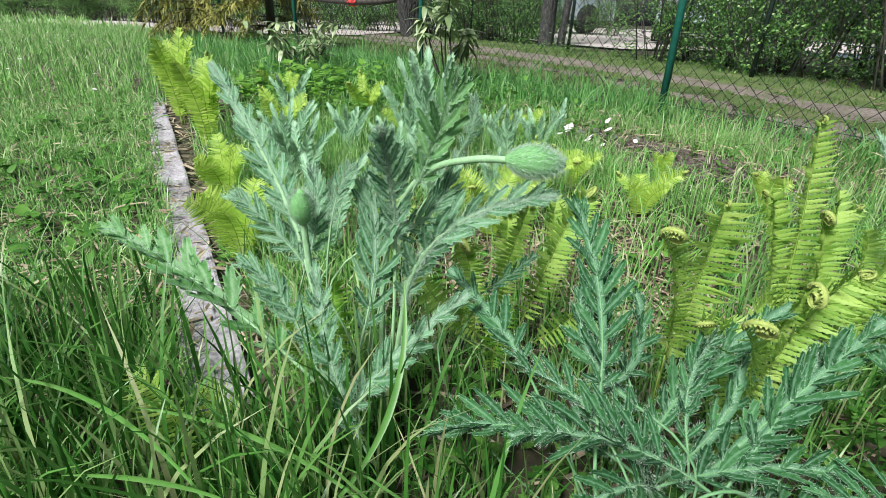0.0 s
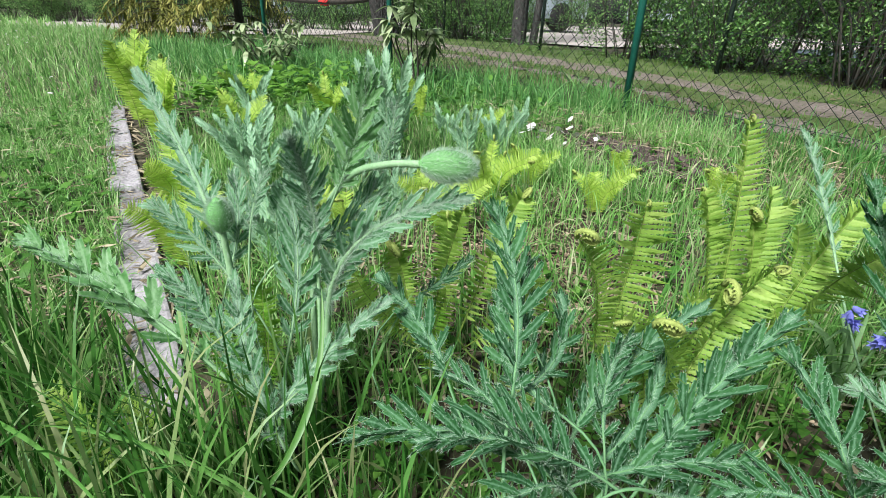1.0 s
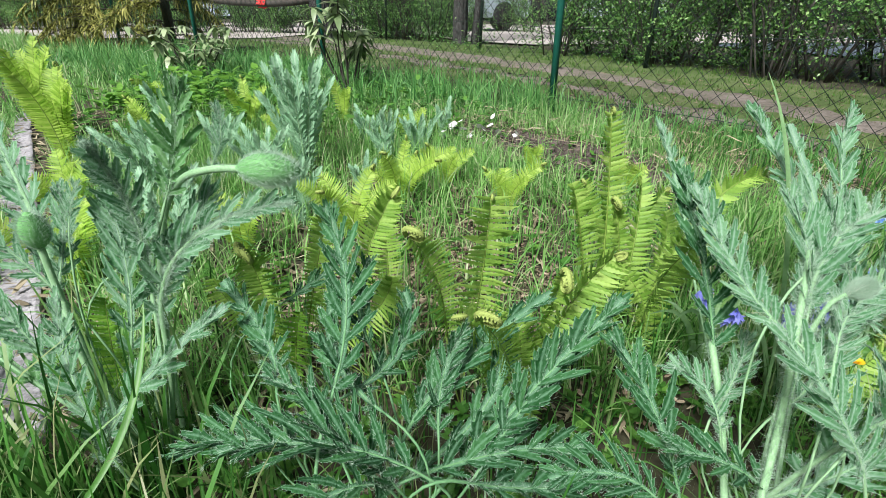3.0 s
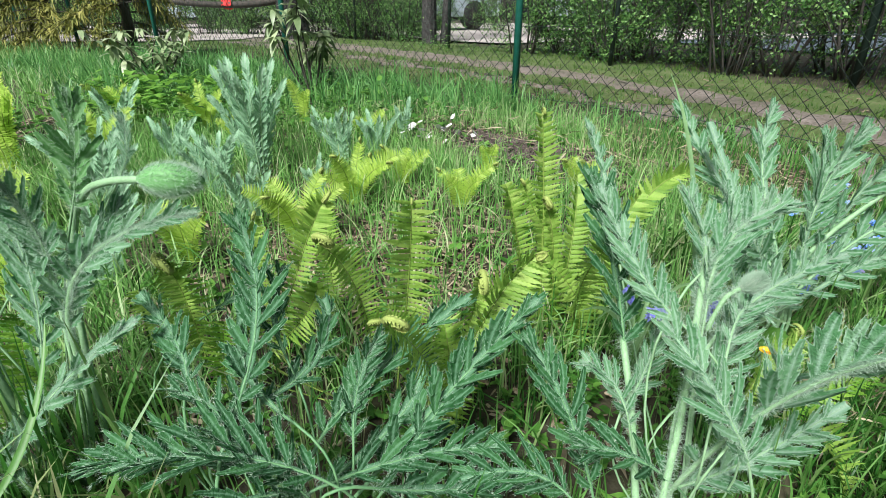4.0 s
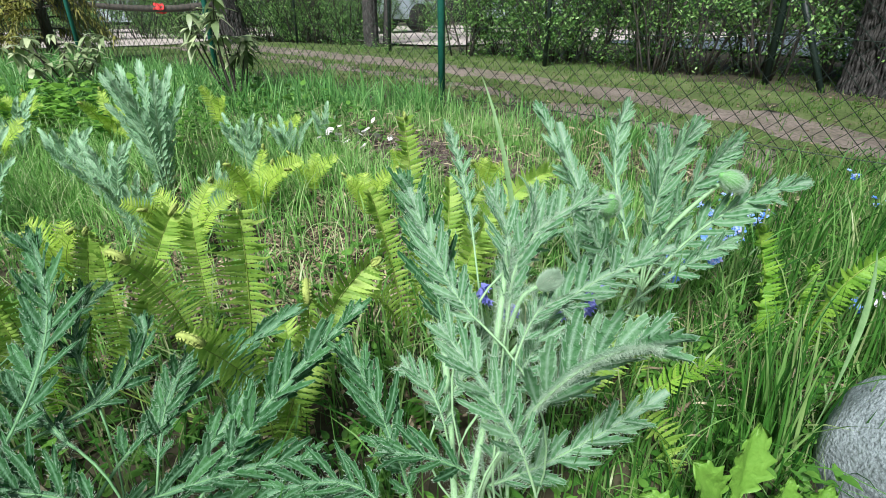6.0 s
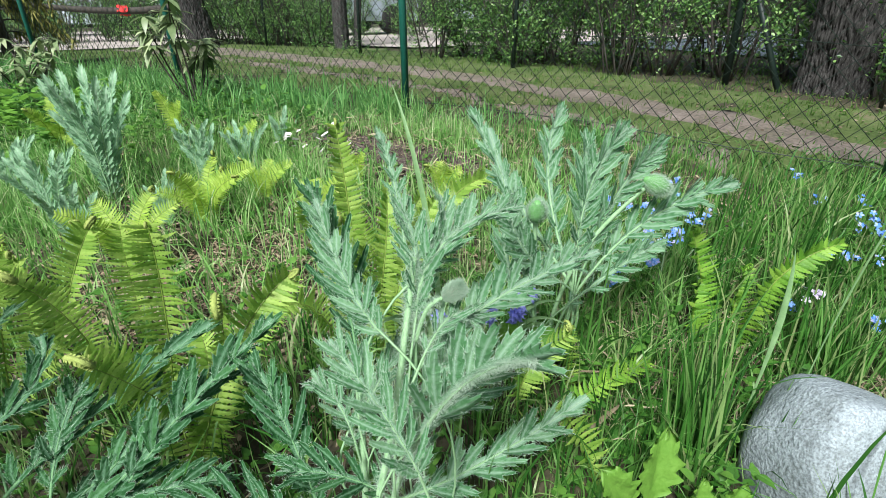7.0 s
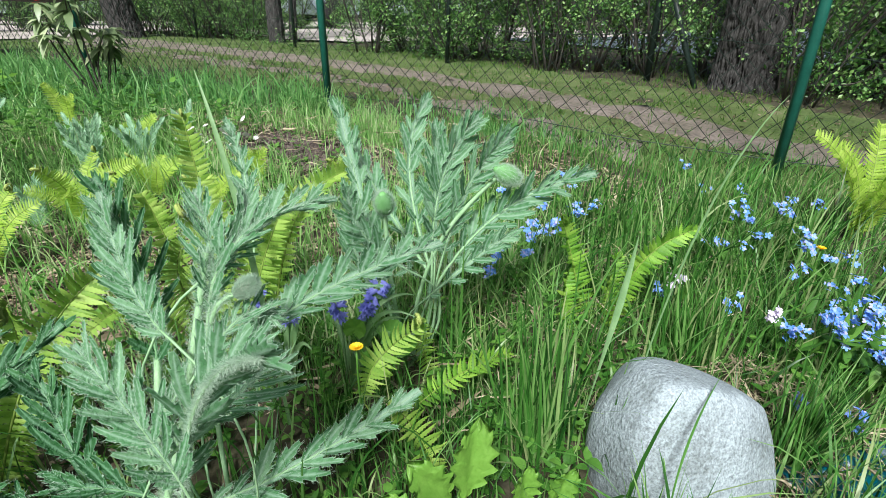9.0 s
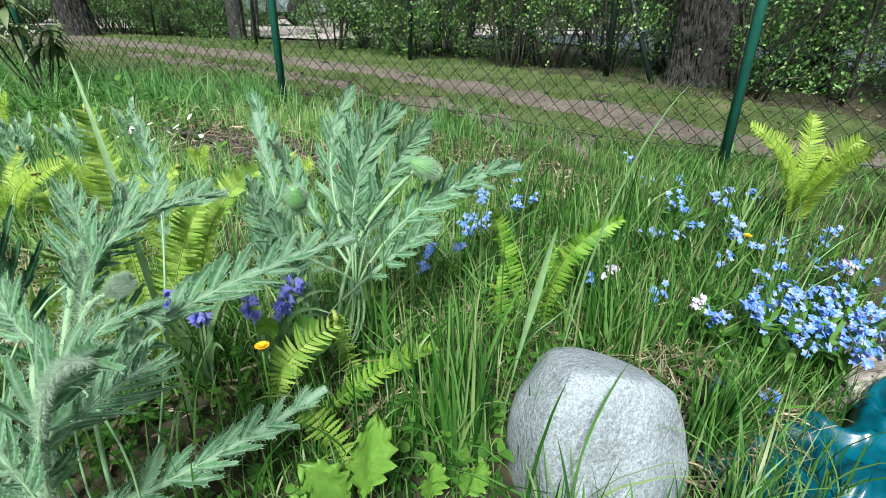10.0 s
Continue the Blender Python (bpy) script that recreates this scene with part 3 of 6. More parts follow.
def chain_fence():
    fence = thing("wire_fence", (FENCE_A.x, FENCE_A.y, gz(FENCE_A.x, FENCE_A.y)), "dark green chain-link fence on round green steel posts", "fence")
    for s, tilt in ((-3.95, 0), (-1.98, 0.5), (0.0, 0.4), (1.87, 0.3), (3.8, 0), (5.75, 0), (7.7, 0)):
        p = FENCE_A + FENCE_DIR * s - FENCE_SIDE * 0.022
        z = gz(p.x, p.y)
        buf = Buf()
        top = Vector((p.x + 0.012 * tilt, p.y, z + 1.42))
        buf.tube([Vector((p.x, p.y, z - 0.05)), Vector((p.x, p.y, z + 0.6)), top, top + Vector((0, 0, 0.012))], [0.018, 0.018, 0.018, 0.012], 14)
        part("post", buf, M_POST, fence, "green painted steel tube")
    half = 0.036
    net = Buf()
    n = int(13.0 / half)
    for k in range(n):
        pts = []
        for j in range(37):
            s = -4.0 + (k + ((j + k) % 2)) * half
            p = FENCE_A + FENCE_DIR * s
            side = 0.0022 * (1 if j % 2 else -1)
            sag = 0.012 * noise.noise(Vector((s * 0.9, j * 0.06, 2)))
            pts.append(Vector((p.x, p.y, gz(p.x, p.y) + 0.01 + j * half)) + FENCE_SIDE * (side + sag) + FENCE_DIR * (0.006 * noise.noise(Vector((s, j * 0.1, 7)))))
        net.tube(pts, 0.0021, 3)
    part("netting", net, M_WIRE, fence, "diamond mesh of green coated wire")
    for h in (0.06, 0.66, 1.26):
        w = Buf()
        w.tube([FENCE_A + FENCE_DIR * (-4.0 + 0.5 * i) + Vector((0, 0, h + gz(*(FENCE_A + FENCE_DIR * (-4.0 + 0.5 * i)).xy))) for i in range(27)], 0.0019, 5)
        part("tension_wire", w, M_WIRE, fence)


chain_fence()


def far_fence():
    fence = thing("far_fence", (3.406, 2.865, gz(3.4, 2.86)), "old dark fence with thin posts and a slanting brace", "fence")
    line = [Vector((4.6, -0.4, 0)), Vector((3.406, 2.865, 0)), Vector((2.43, 4.28, 0)), Vector((1.40, 6.45, 0)), Vector((0.3, 8.6, 0)), Vector((-0.9, 10.8, 0))]
    for i, p in enumerate(line):
        z = gz(p.x, p.y)
        buf = Buf()
        lean = Vector((0.0, 0.0, 1.5)) if i == 1 else Vector((0.03, 0, 1.5))
        base = Vector((p.x, p.y, z - 0.03))
        buf.tube([base, base + lean * 0.5, base + lean], 0.024 if i == 1 else 0.019, 8)
        part("post", buf, M_DARKPOST, fence)
    brace = Buf()
    brace.tube([Vector((3.53, 2.53, gz(3.5, 2.5) - 0.03)), Vector((3.468, 2.70, 0.42)), Vector((3.412, 2.85, 0.78))], 0.02, 8)
    part("brace", brace, M_DARKPOST, fence, "slanting dark steel strut")
    for h in (0.32, 0.75, 1.2):
        w, pts = Buf(), []
        for i in range(len(line) - 1):
            for k in range(8):
                p = line[i].lerp(line[i + 1], k / 8)
                pts.append(Vector((p.x, p.y, gz(p.x, p.y) + h - 0.04 * math.sin(math.pi * k / 8))))
        w.tube(pts, 0.003, 4)
        part("wire", w, M_WIRE, fence)


far_fence()

# ---- trees and shrubs behind ----


def limb(buf, p, d, length, r, depth, tips):
    pts, radii, n = [p.copy()], [r], 6
    for i in range(n):
        d = (d + rvec(0.16) + Vector((0, 0, 0.05))).normalized()
        p = p + d * (length / n)
        pts.append(p.copy())
        radii.append(r * (1 - 0.6 * (i + 1) / n))
        if depth and i >= 0 and RNG.random() < 0.75:
            limb(buf, p, (d * 0.6 + rvec(0.8) + Vector((0, 0, 0.2))).normalized(), length * RNG.uniform(0.3, 0.55), radii[-1] * 0.6, depth - 1, tips)
        tips.append((p.copy(), d.copy()))
    buf.tube(pts, radii, 4 if r < 0.02 else 8)


def leaf_card(buf, p, size):
    """One small pointed leaf, folded along its midrib."""
    d, s = rvec(1).normalized(), rvec(1).normalized()
    q = d.cross(s)
    if q.length < 0.1:
        return
    q.normalize()
    nn = d.cross(q)
    buf.add([p, p + d * size * 0.45 + q * size * 0.3 + nn * size * 0.08, p + d * size, p + d * size * 0.45 - q * size * 0.3 + nn * size * 0.08, p + d * size * 0.5], [(0, 1, 4), (1, 2, 4), (2, 3, 4), (3, 0, 4)])


def shrub(at_, height, stems, leaves, size, label, spread=0.35, material=None, name="shrub"):
    """A many-stemmed shrub, leafy from the ground up."""
    ob = thing(name, at_, label, "shrub", "shrubs behind the path")
    tips, o = [], Vector(at_)
    for _ in range(stems):
        a = RNG.uniform(0, 6.28)
        wood = Buf()
        b = o + Vector((math.cos(a), math.sin(a), 0)) * RNG.uniform(0, 0.16) + Vector((0, 0, -0.03))
        limb(wood, b, Vector((math.cos(a) * spread, math.sin(a) * spread, 1)).normalized(), height * RNG.uniform(0.7, 1.1), RNG.uniform(0.005, 0.013), 2, tips)
        part("stem", wood, M_TWIG, ob)
    foliage = Buf()
    made = 0
    while made < leaves:
        p, d = RNG.choice(tips)
        h = p.z - o.z
        if RNG.random() > math.exp(-max(0.0, h - 0.1) / 0.6):
            continue
        heart = p + rvec(0.1) + Vector((0, 0, -0.05 * RNG.random()))
        for _ in range(RNG.randrange(5, 12)):
            q = heart + rvec(0.045)
            made += 1
            if q.z > o.z + 0.02:
                leaf_card(foliage, q, size * RNG.uniform(0.6, 1.3))
    tagged(part("foliage", foliage, material or M_HEDGE, ob, smooth=False), kind="stuff")
    return ob


shrub_kinds = [shrub((3.75, 2.0, gz(3.75, 2.0)), 1.3, 9, 4600, 0.027, "thicket shrub with dark stems and small spring leaves"),
               shrub((3.05, 3.6, gz(3.05, 3.6)), 1.5, 13, 3300, 0.025, "thicket shrub with many bare dark stems and few leaves", 0.22),
               shrub((2.65, 4.6, gz(2.65, 4.6)), 1.1, 9, 5600, 0.027, "dense leafy thicket shrub", 0.45),
               shrub((2.1, 5.6, gz(2.1, 5.6)), 1.6, 10, 3500, 0.028, "tall thicket shrub with thin dark stems", 0.3)]
HEDGE_LINE = [Vector((5.2, -1.6, 0)), Vector((3.85, 1.7, 0)), Vector((3.0, 3.5, 0)), Vector((2.2, 5.3, 0)), Vector((2.05, 5.95, 0))]
spots = []
for row, (back, step) in enumerate(((0.42, 0.42), (0.80, 0.66), (1.2, 1.5))):
    for i in range(len(HEDGE_LINE) - 1):
        a, b = HEDGE_LINE[i], HEDGE_LINE[i + 1]
        way = (b - a).normalized()
        side = Vector((way.y, -way.x, 0))
        side = side if side.x > 0 else -side
        k = int((b - a).length / step)
        for j in range(k):
            spots.append(a.lerp(b, (j + 0.5) / k) + side * (back + RNG.uniform(-0.12, 0.12)) + way * RNG.uniform(-0.12, 0.12))
for p in spots:
    if (p - Vector((3.76, 2.36, 0))).length < 0.5 or (p - Vector((1.3, 7.4, 0))).length < 0.45:
        continue
    copy_thing(RNG.choice(shrub_kinds), pose(p.x, p.y, gz(p.x, p.y), 0, 0, RNG.uniform(0, 360)) @ Matrix.Diagonal((1, 1, 1, 1)))
for x0, y0, x1, y1, k in ((1.05, 8.1, -0.2, 9.6, 6), (0.4, 8.6, -0.3, 10.4, 3), (-0.2, 10.4, -3.2, 11.6, 9), (-3.0, 10.6, -9.0, 13.0, 16), (-8.0, 12.0, -20.0, 17.0, 22), (0.3, 10.0, 1.6, 9.0, 5), (-1.5, 14.0, 4.0, 12.0, 9), (-6, 15.0, -1.0, 15.5, 8)):
    for i in range(k):
        x, y = x0 + (x1 - x0) * (i + RNG.random()) / k, y0 + (y1 - y0) * (i + RNG.random()) / k
        if (Vector((x, y, 0)) - Vector((-0.62, 9.2, 0))).length > 0.6:
            copy_thing(RNG.choice(shrub_kinds), pose(x, y, gz(x, y), 0, 0, RNG.uniform(0, 360)))


def tree_trunk(at_, r, height, label, lean=(0, 0), name="tree", branches=6):
    """A trunk with furrowed bark, flared foot and a few high limbs with leaves."""
    ob = thing(name, at_, label, "tree")
    buf = Buf()
    o, nu, nv = Vector(at_), 260 if r > 0.15 else 40, 220 if r > 0.15 else 60
    for i in range(nv + 1):
        t = i / nv
        flare = 1 + 0.12 * math.exp(-t * height / 0.16)
        for j in range(nu):
            a = 2 * math.pi * j / nu
            z = t * height
            ca, sa = math.cos(a) * r / 0.19, math.sin(a) * r / 0.19
            plate = noise.noise(Vector((ca * 13 + 0.5 * math.sin(z * 9), sa * 13, z * 6 + r))) + 0.6 * noise.noise(Vector((ca * 26, sa * 26, z * 15)))
            crack = max(0.0, 1 - abs(plate) / 0.2)
            rr = r * (1 - 0.16 * t) * flare * (1 + 0.07 * abs(plate) - 0.20 * crack + 0.03 * noise.noise(Vector((ca * 60, sa * 60, z * 40))))
            buf.v.append((o.x + lean[0] * t + rr * math.cos(a), o.y + lean[1] * t + rr * math.sin(a), o.z - 0.05 + height * t))
    buf.f = [(i * nu + j, i * nu + (j + 1) % nu, (i + 1) * nu + (j + 1) % nu, (i + 1) * nu + j) for i in range(nv) for j in range(nu)]
    buf.f.append(tuple(range(nv * nu, nv * nu + nu)))
    part("trunk", buf, M_BARK, ob, "furrowed grey bark")
    wood, tips, crown = Buf(), [], Buf()
    for k in range(branches):
        t = RNG.uniform(0.62, 1.0)
        a = RNG.uniform(0, 6.28)
        limb(wood, o + Vector((lean[0] * t, lean[1] * t, height * t - 0.1)), Vector((math.cos(a), math.sin(a), 0.5)).normalized(), height * 0.4, r * 0.25, 2, tips)
    part("limbs", wood, M_TWIG, ob)
    for _ in range(1400):
        p, d = RNG.choice(tips)
        leaf_card(crown, p + rvec(0.22), 0.07 * RNG.uniform(0.6, 1.2))
    tagged(part("crown", crown, M_HEDGE, ob, smooth=False), kind="stuff")


tree_trunk((3.80, 2.40, gz(3.8, 2.4)), 0.192, 4.5, "thick old tree trunk with deeply furrowed grey bark")
tree_trunk((1.30, 7.45, gz(1.3, 7.45)), 0.10, 4.0, "slim dark tree trunk beside the path", (0.05, 0))
tree_trunk((1.52, 7.55, gz(1.5, 7.5)), 0.05, 3.6, "thin forked dark tree trunk beside the path", (0.3, 0))
tree_trunk((-0.62, 9.2, gz(-0.6, 9.2)), 0.2, 5.0, "dark tree trunk behind the wire fence", (-0.9, 0))
tree_trunk((4.4, 2.0, gz(4.4, 2.0)), 0.09, 4.2, "slim grey tree trunk in the thicket", (0.1, 0))


def conifer(at_):
    """A low spruce: drooping boughs with sprays of short yellowish needles."""
    ob = thing("spruce", at_, "low yellowing spruce with drooping brownish boughs", "shrub")
    wood, needles, o = Buf(), Buf(), Vector(at_)
    wood.tube([o, o + Vector((0, 0, 2.2))], [0.05, 0.02], 8)
    part("trunk", wood, M_TWIG, ob)
    for k in range(46):
        wood = Buf()
        a, z = RNG.uniform(0, 6.28), RNG.uniform(0.05, 1.1)
        L = 0.85 * (1 - z / 2.6) * RNG.uniform(0.7, 1.1)
        d = Vector((math.cos(a), math.sin(a), 0))
        pts = arc(o + Vector((0, 0, z + 0.1)), o + d * L * 0.5 + Vector((0, 0, z + 0.08)), o + d * L + Vector((0, 0, z - 0.14)), 14)
        wood.tube(pts, [0.008 - 0.0005 * i for i in range(14)], 4)
        part("bough", wood, M_TWIG, ob)
        for i in range(3, 14):
            for s in range(10):
                t = (rvec(1) + d * 0.7 + Vector((0, 0, -0.25))).normalized()
                q = t.cross(Vector((0, 0, 1)))
                if q.length > 0.1:
                    blade(needles, pts[i], t, q.normalized(), Vector((0, 0, 1)), RNG.uniform(0.06, 0.13), 0.010, 0.4, 0, 0.1, 5, 0.3)
    tagged(part("needles", needles, M_SPRUCE, ob), kind="stuff")


conifer((-1.95, 5.9, gz(-1.95, 5.9)))
conifer((-3.0, 6.6, gz(-3.0, 6.6)))
log = Buf()
log.tube(arc((-0.72, 9.2, 0.78), (-1.7, 9.1, 0.66), (-3.2, 9.0, 0.80), 12), [0.06 - 0.0025 * i for i in range(12)], 8)
solid("low_bough", log, M_TWIG, "dark sagging bough reaching from the tree trunk", "branch")
M_CLOTH = mat("faded_red_cloth", [(0.42, 0.02, 0.02), (0.60, 0.05, 0.04)], 20, 0.8, 0.3)
rag = Buf()
for i in range(13):
    for j in range(9):
        u, v = i / 12, j / 8
        hang = abs(u - 0.4) * 0.24
        rag.v.append((-1.72 + 0.14 * v + 0.01 * math.sin(u * 9), 9.1 + (u - 0.4) * 0.13 * (1 if u > 0.4 else 1.4) + 0.016 * math.sin(v * 9 + u * 3), 0.74 - hang + 0.008 * math.sin(v * 7)))
rag.f = [(i * 9 + j, i * 9 + j + 1, i * 9 + j + 10, i * 9 + j + 9) for i in range(12) for j in range(8)]
solid("red_cloth", rag, M_CLOTH, "faded red cloth draped over the low bough", "cloth").modifiers.new("thick", "SOLIDIFY").thickness = 0.004

yard = Buf()
for j in range(13):
    for i in range(25):
        x, y = -9 + 18 * i / 24 + 0.3 * noise.noise(Vector((i, j, 0))), 26 - (26 - float(np.interp(-9 + 18 * i / 24, (-9, -1.6, -0.6, 1.0, 1.6, 9), (8.6, 8.4, 12, 11.5, 7.1, 8.0)))) * (1 - j / 12) + (0.3 * noise.noise(Vector((i * 0.7, 3, 0))) if j == 0 else 0)
        yard.v.append((x, y, gz(x, y) + 0.02))
yard.f = [(j * 25 + i, j * 25 + i + 1, (j + 1) * 25 + i + 1, (j + 1) * 25 + i) for j in range(12) for i in range(24)]
solid("gravel_yard", yard, M_GRAVEL, "pale gravel yard beyond the trees", "gravel", kind="structure")

M_WATER = mat("still_water", [(0.10, 0.14, 0.17), (0.20, 0.25, 0.28)], 0.6, 0.12, 0.05, spec=0.8)
pond = Buf()
for i in range(21):
    f = i / 20
    p = Vector((6.9, -3.0, 0)).lerp(Vector((4.4, 8.5, 0)), f)
    pond.v += [(p.x + 0.3 * noise.noise(Vector((i * 0.6, 0, 0))), p.y, gz(p.x, p.y) + 0.02), (p.x + 70, p.y + 30 * (f - 0.3), 0.22)]
pond.f = [(2 * i, 2 * i + 1, 2 * i + 3, 2 * i + 2) for i in range(20)]
solid("water", pond, M_WATER, "pale still water glimpsed behind the thicket", "water", kind="structure")

M_CAR = mat("silver_paint", [(0.42, 0.50, 0.58), (0.55, 0.62, 0.70)], 2, 0.3, metal=0.2)
M_GLASS = mat("dark_glass", [(0.02, 0.025, 0.03), (0.04, 0.05, 0.055)], 2, 0.1)
M_TYRE = mat("tyre_rubber", [(0.015, 0.015, 0.015), (0.03, 0.03, 0.03)], 20, 0.8)


def car(at_, turn, paint, label):
    ob = thing("car", at_, label, "car", "parked cars")
    m = pose(*at_, 0, 0, turn)
    side = [(-2.1, 0.28), (-2.15, 0.75), (-1.9, 0.98), (-1.35, 1.05), (-0.75, 1.5), (0.5, 1.55), (1.35, 1.05), (2.0, 0.92), (2.15, 0.6), (2.1, 0.28)]
    body = Buf()
    for y, k in ((-0.86, 0.97), (-0.8, 1.0), (0.8, 1.0), (0.86, 0.97)):
        body.v += [tuple(m @ Vector((x * k, y * (0.86 if z > 1.1 else 1), z * k + 0.01))) for x, z in side]
    n = len(side)
    for r in range(3):
        body.f += [(r * n + i, r * n + (i + 1) % n, (r + 1) * n + (i + 1) % n, (r + 1) * n + i) for i in range(n)]
    body.f += [tuple(range(n)), tuple(range(4 * n - 1, 3 * n - 1, -1))]
    shell = part("body", body, paint, ob, smooth=False)
    for y in (-0.765, 0.765):
        for pane in (((-1.15, 1.08), (-0.7, 1.42), (-0.15, 1.45), (-0.15, 1.08)), ((-0.05, 1.08), (-0.05, 1.45), (0.45, 1.45), (1.1, 1.08))):
            g = Buf()
            s = 1 if y > 0 else -1
            g.v = [tuple(m @ Vector((x, (y + s * (0.10 if z < 1.2 else 0.0)) , z))) for x, z in pane] + [tuple(m @ Vector((x, (y + s * (0.10 if z < 1.2 else 0.0)) - s * 0.03, z))) for x, z in pane]
            g.f = [(0, 1, 2, 3), (7, 6, 5, 4), (0, 4, 5, 1), (1, 5, 6, 2), (2, 6, 7, 3), (3, 7, 4, 0)]
            part("window", g, M_GLASS, shell, smooth=False)
    for x in (-1.35, 1.35):
        for y in (-0.78, 0.78):
            w = Buf()
            w.tube([m @ Vector((x, y - 0.1, 0.31)), m @ Vector((x, y + 0.1, 0.31))], 0.31, 18)
            part("wheel", w, M_TYRE, ob)


car((1.6, 13.2, 0.215), 20, M_CAR, "silver-blue car parked on gravel behind trees")
car((-4.3, 17.5, 0.21), -10, M_CAR, "pale silver car parked far behind the fence")
car((4.6, 10.0, 0.205), 70, M_CAR, "silver car half hidden behind the thicket")


# ---- loose ground cover ----


def scatter(name, n, xs, ys, size, material, label, category, keep=None, seed=3, flat=0.25, lift=0.003, long=3.0):
    """Small dry scraps lying about: thin folded slips of straw, bark or leaf."""
    r, buf = random.Random(seed), Buf()
    for _ in range(n):
        x, y = r.uniform(*xs), r.uniform(*ys)
        if keep and r.random() > keep(x, y):
            continue
        a, s = r.uniform(0, 6.28), r.uniform(*size)
        d = Vector((math.cos(a), math.sin(a), r.uniform(-flat, flat))) * s
        q = Vector((-math.sin(a), math.cos(a), r.uniform(-flat, flat) * 2)) * (s / long)
        p = Vector((x, y, gz(x, y) + lift + r.uniform(0, lift * 2)))
        up = Vector((0, 0, s * 0.12))
        buf.add([p - d, p - d * 0.4 + q + up, p + d * 0.5 + q * 0.8, p + d, p + d * 0.4 - q, p - d * 0.5 - q * 0.8 + up], [(0, 1, 4, 5), (1, 2, 3, 4)])
    return solid(name, buf, material, label, category, kind="stuff", smooth=False)


def in_bed(x, y):
    """Right of the edging and on the garden's side of the fence."""
    return (x - EDGE_0.x) * edge_way.y - (y - EDGE_0.y) * edge_way.x


scatter("straw_litter", 15000, (-1.4, 1.8), (0.35, 2.6), (0.008, 0.035), M_STRAW, "dry straw and grass scraps lying on the soil", "litter", lambda x, y: (0.25 if y < 0.6 else 0.9) if in_bed(x, y) > -0.05 and off_fence(x, y) < -0.05 else 0.12, 5, long=9)
scatter("wood_chip_mulch", 16000, (0.0, 0.62), (0.6, 1.15), (0.0015, 0.0042), M_CHIP, "pale wood chips scattered on the bed", "mulch", lambda x, y: math.exp(-((x - 0.22) ** 2 + (y - 0.92) ** 2) / 0.05), 6, long=1.6)
scatter("wood_chip_patch", 700, (0.28, 0.62), (0.42, 0.72), (0.002, 0.006), M_CHIP, "brown wood chips on bare soil between plants", "mulch", lambda x, y: math.exp(-((x - 0.43) ** 2 + (y - 0.56) ** 2) / 0.02), 8, long=1.6)
scatter("dead_leaves", 9000, (-1.0, 4.2), (0.4, 6.5), (0.005, 0.014), M_LEAFLIT, "dry brown leaves lying along the path", "litter", lambda x, y: 1.0 if 0.2 < off_fence(x, y) < 1.8 else 0.05, 9, long=1.7)
scatter("edging_litter", 900, (-1.45, -0.2), (0.42, 2.4), (0.006, 0.025), M_STRAW, "dry scraps lying on the concrete edging", "litter", lambda x, y: (0.4 + 0.6 * (noise.noise(Vector((x * 4, y * 4, 0))) > 0)) if abs(in_bed(x, y)) < 0.06 else 0, 31, long=5, lift=0.013)
scatter("lawn_thatch", 4000, (-2.6, -0.2), (0.4, 3.2), (0.01, 0.03), M_STRAW, "dry cut grass lying in the lawn", "litter", lambda x, y: 1.0 if in_bed(x, y) < -0.03 else 0, 10, long=9, lift=0.012)


def soil_heap():
    """A low bank of small crumbs, each a jittered lump of eight faces."""
    buf, r = Buf(), random.Random(21)
    axes = [Vector(v) for v in ((1, 0, 0), (0, 1, 0), (-1, 0, 0), (0, -1, 0), (0, 0, 1), (0, 0, -1))]
    faces = [(0, 1, 4), (1, 2, 4), (2, 3, 4), (3, 0, 4), (1, 0, 5), (2, 1, 5), (3, 2, 5), (0, 3, 5)]
    for _ in range(5200):
        s, o = r.gauss(0, 0.34), r.gauss(0, 0.12)
        p = Vector((0.80, 1.76, 0)) + Vector((0.62, -0.78, 0)) * s + Vector((0.78, 0.62, 0)) * o
        k = 0.0025 + 0.011 * r.random() ** 2.5
        z = gz(p.x, p.y) + 0.028 * math.exp(-(o / 0.14) ** 2 - (s / 0.45) ** 2) * (0.7 + 0.6 * noise.noise(p * 9)) - 0.3 * k
        turn = Euler((r.uniform(0, 6), r.uniform(0, 6), r.uniform(0, 6))).to_matrix()
        buf.add([Vector((p.x, p.y, z)) + turn @ (v * (k * r.uniform(0.6, 1.3))) for v in axes], faces)
    solid("soil_heap", buf, M_CLOD, "low heap of dark crumbly soil by the fence", "soil", kind="stuff", smooth=False)


soil_heap()
scatter("heap_straw", 1300, (0.3, 1.5), (1.3, 2.5), (0.012, 0.04), M_STRAW, "dry stalks lying over the soil heap", "litter", lambda x, y: math.exp(-(((x - 0.80) * 0.78 + (y - 1.74) * 0.62) / 0.22) ** 2), 13, 0.35, 0.03, 18)

scatter("dry_grass_patch", 3200, (0.70, 1.5), (0.30, 1.1), (0.008, 0.03), M_STRAW, "matted dry grass between the plants", "litter", lambda x, y: math.exp(-((x - 1.0) ** 2 + (y - 0.6) ** 2) / 0.09), 33, 0.4, 0.014, 26)

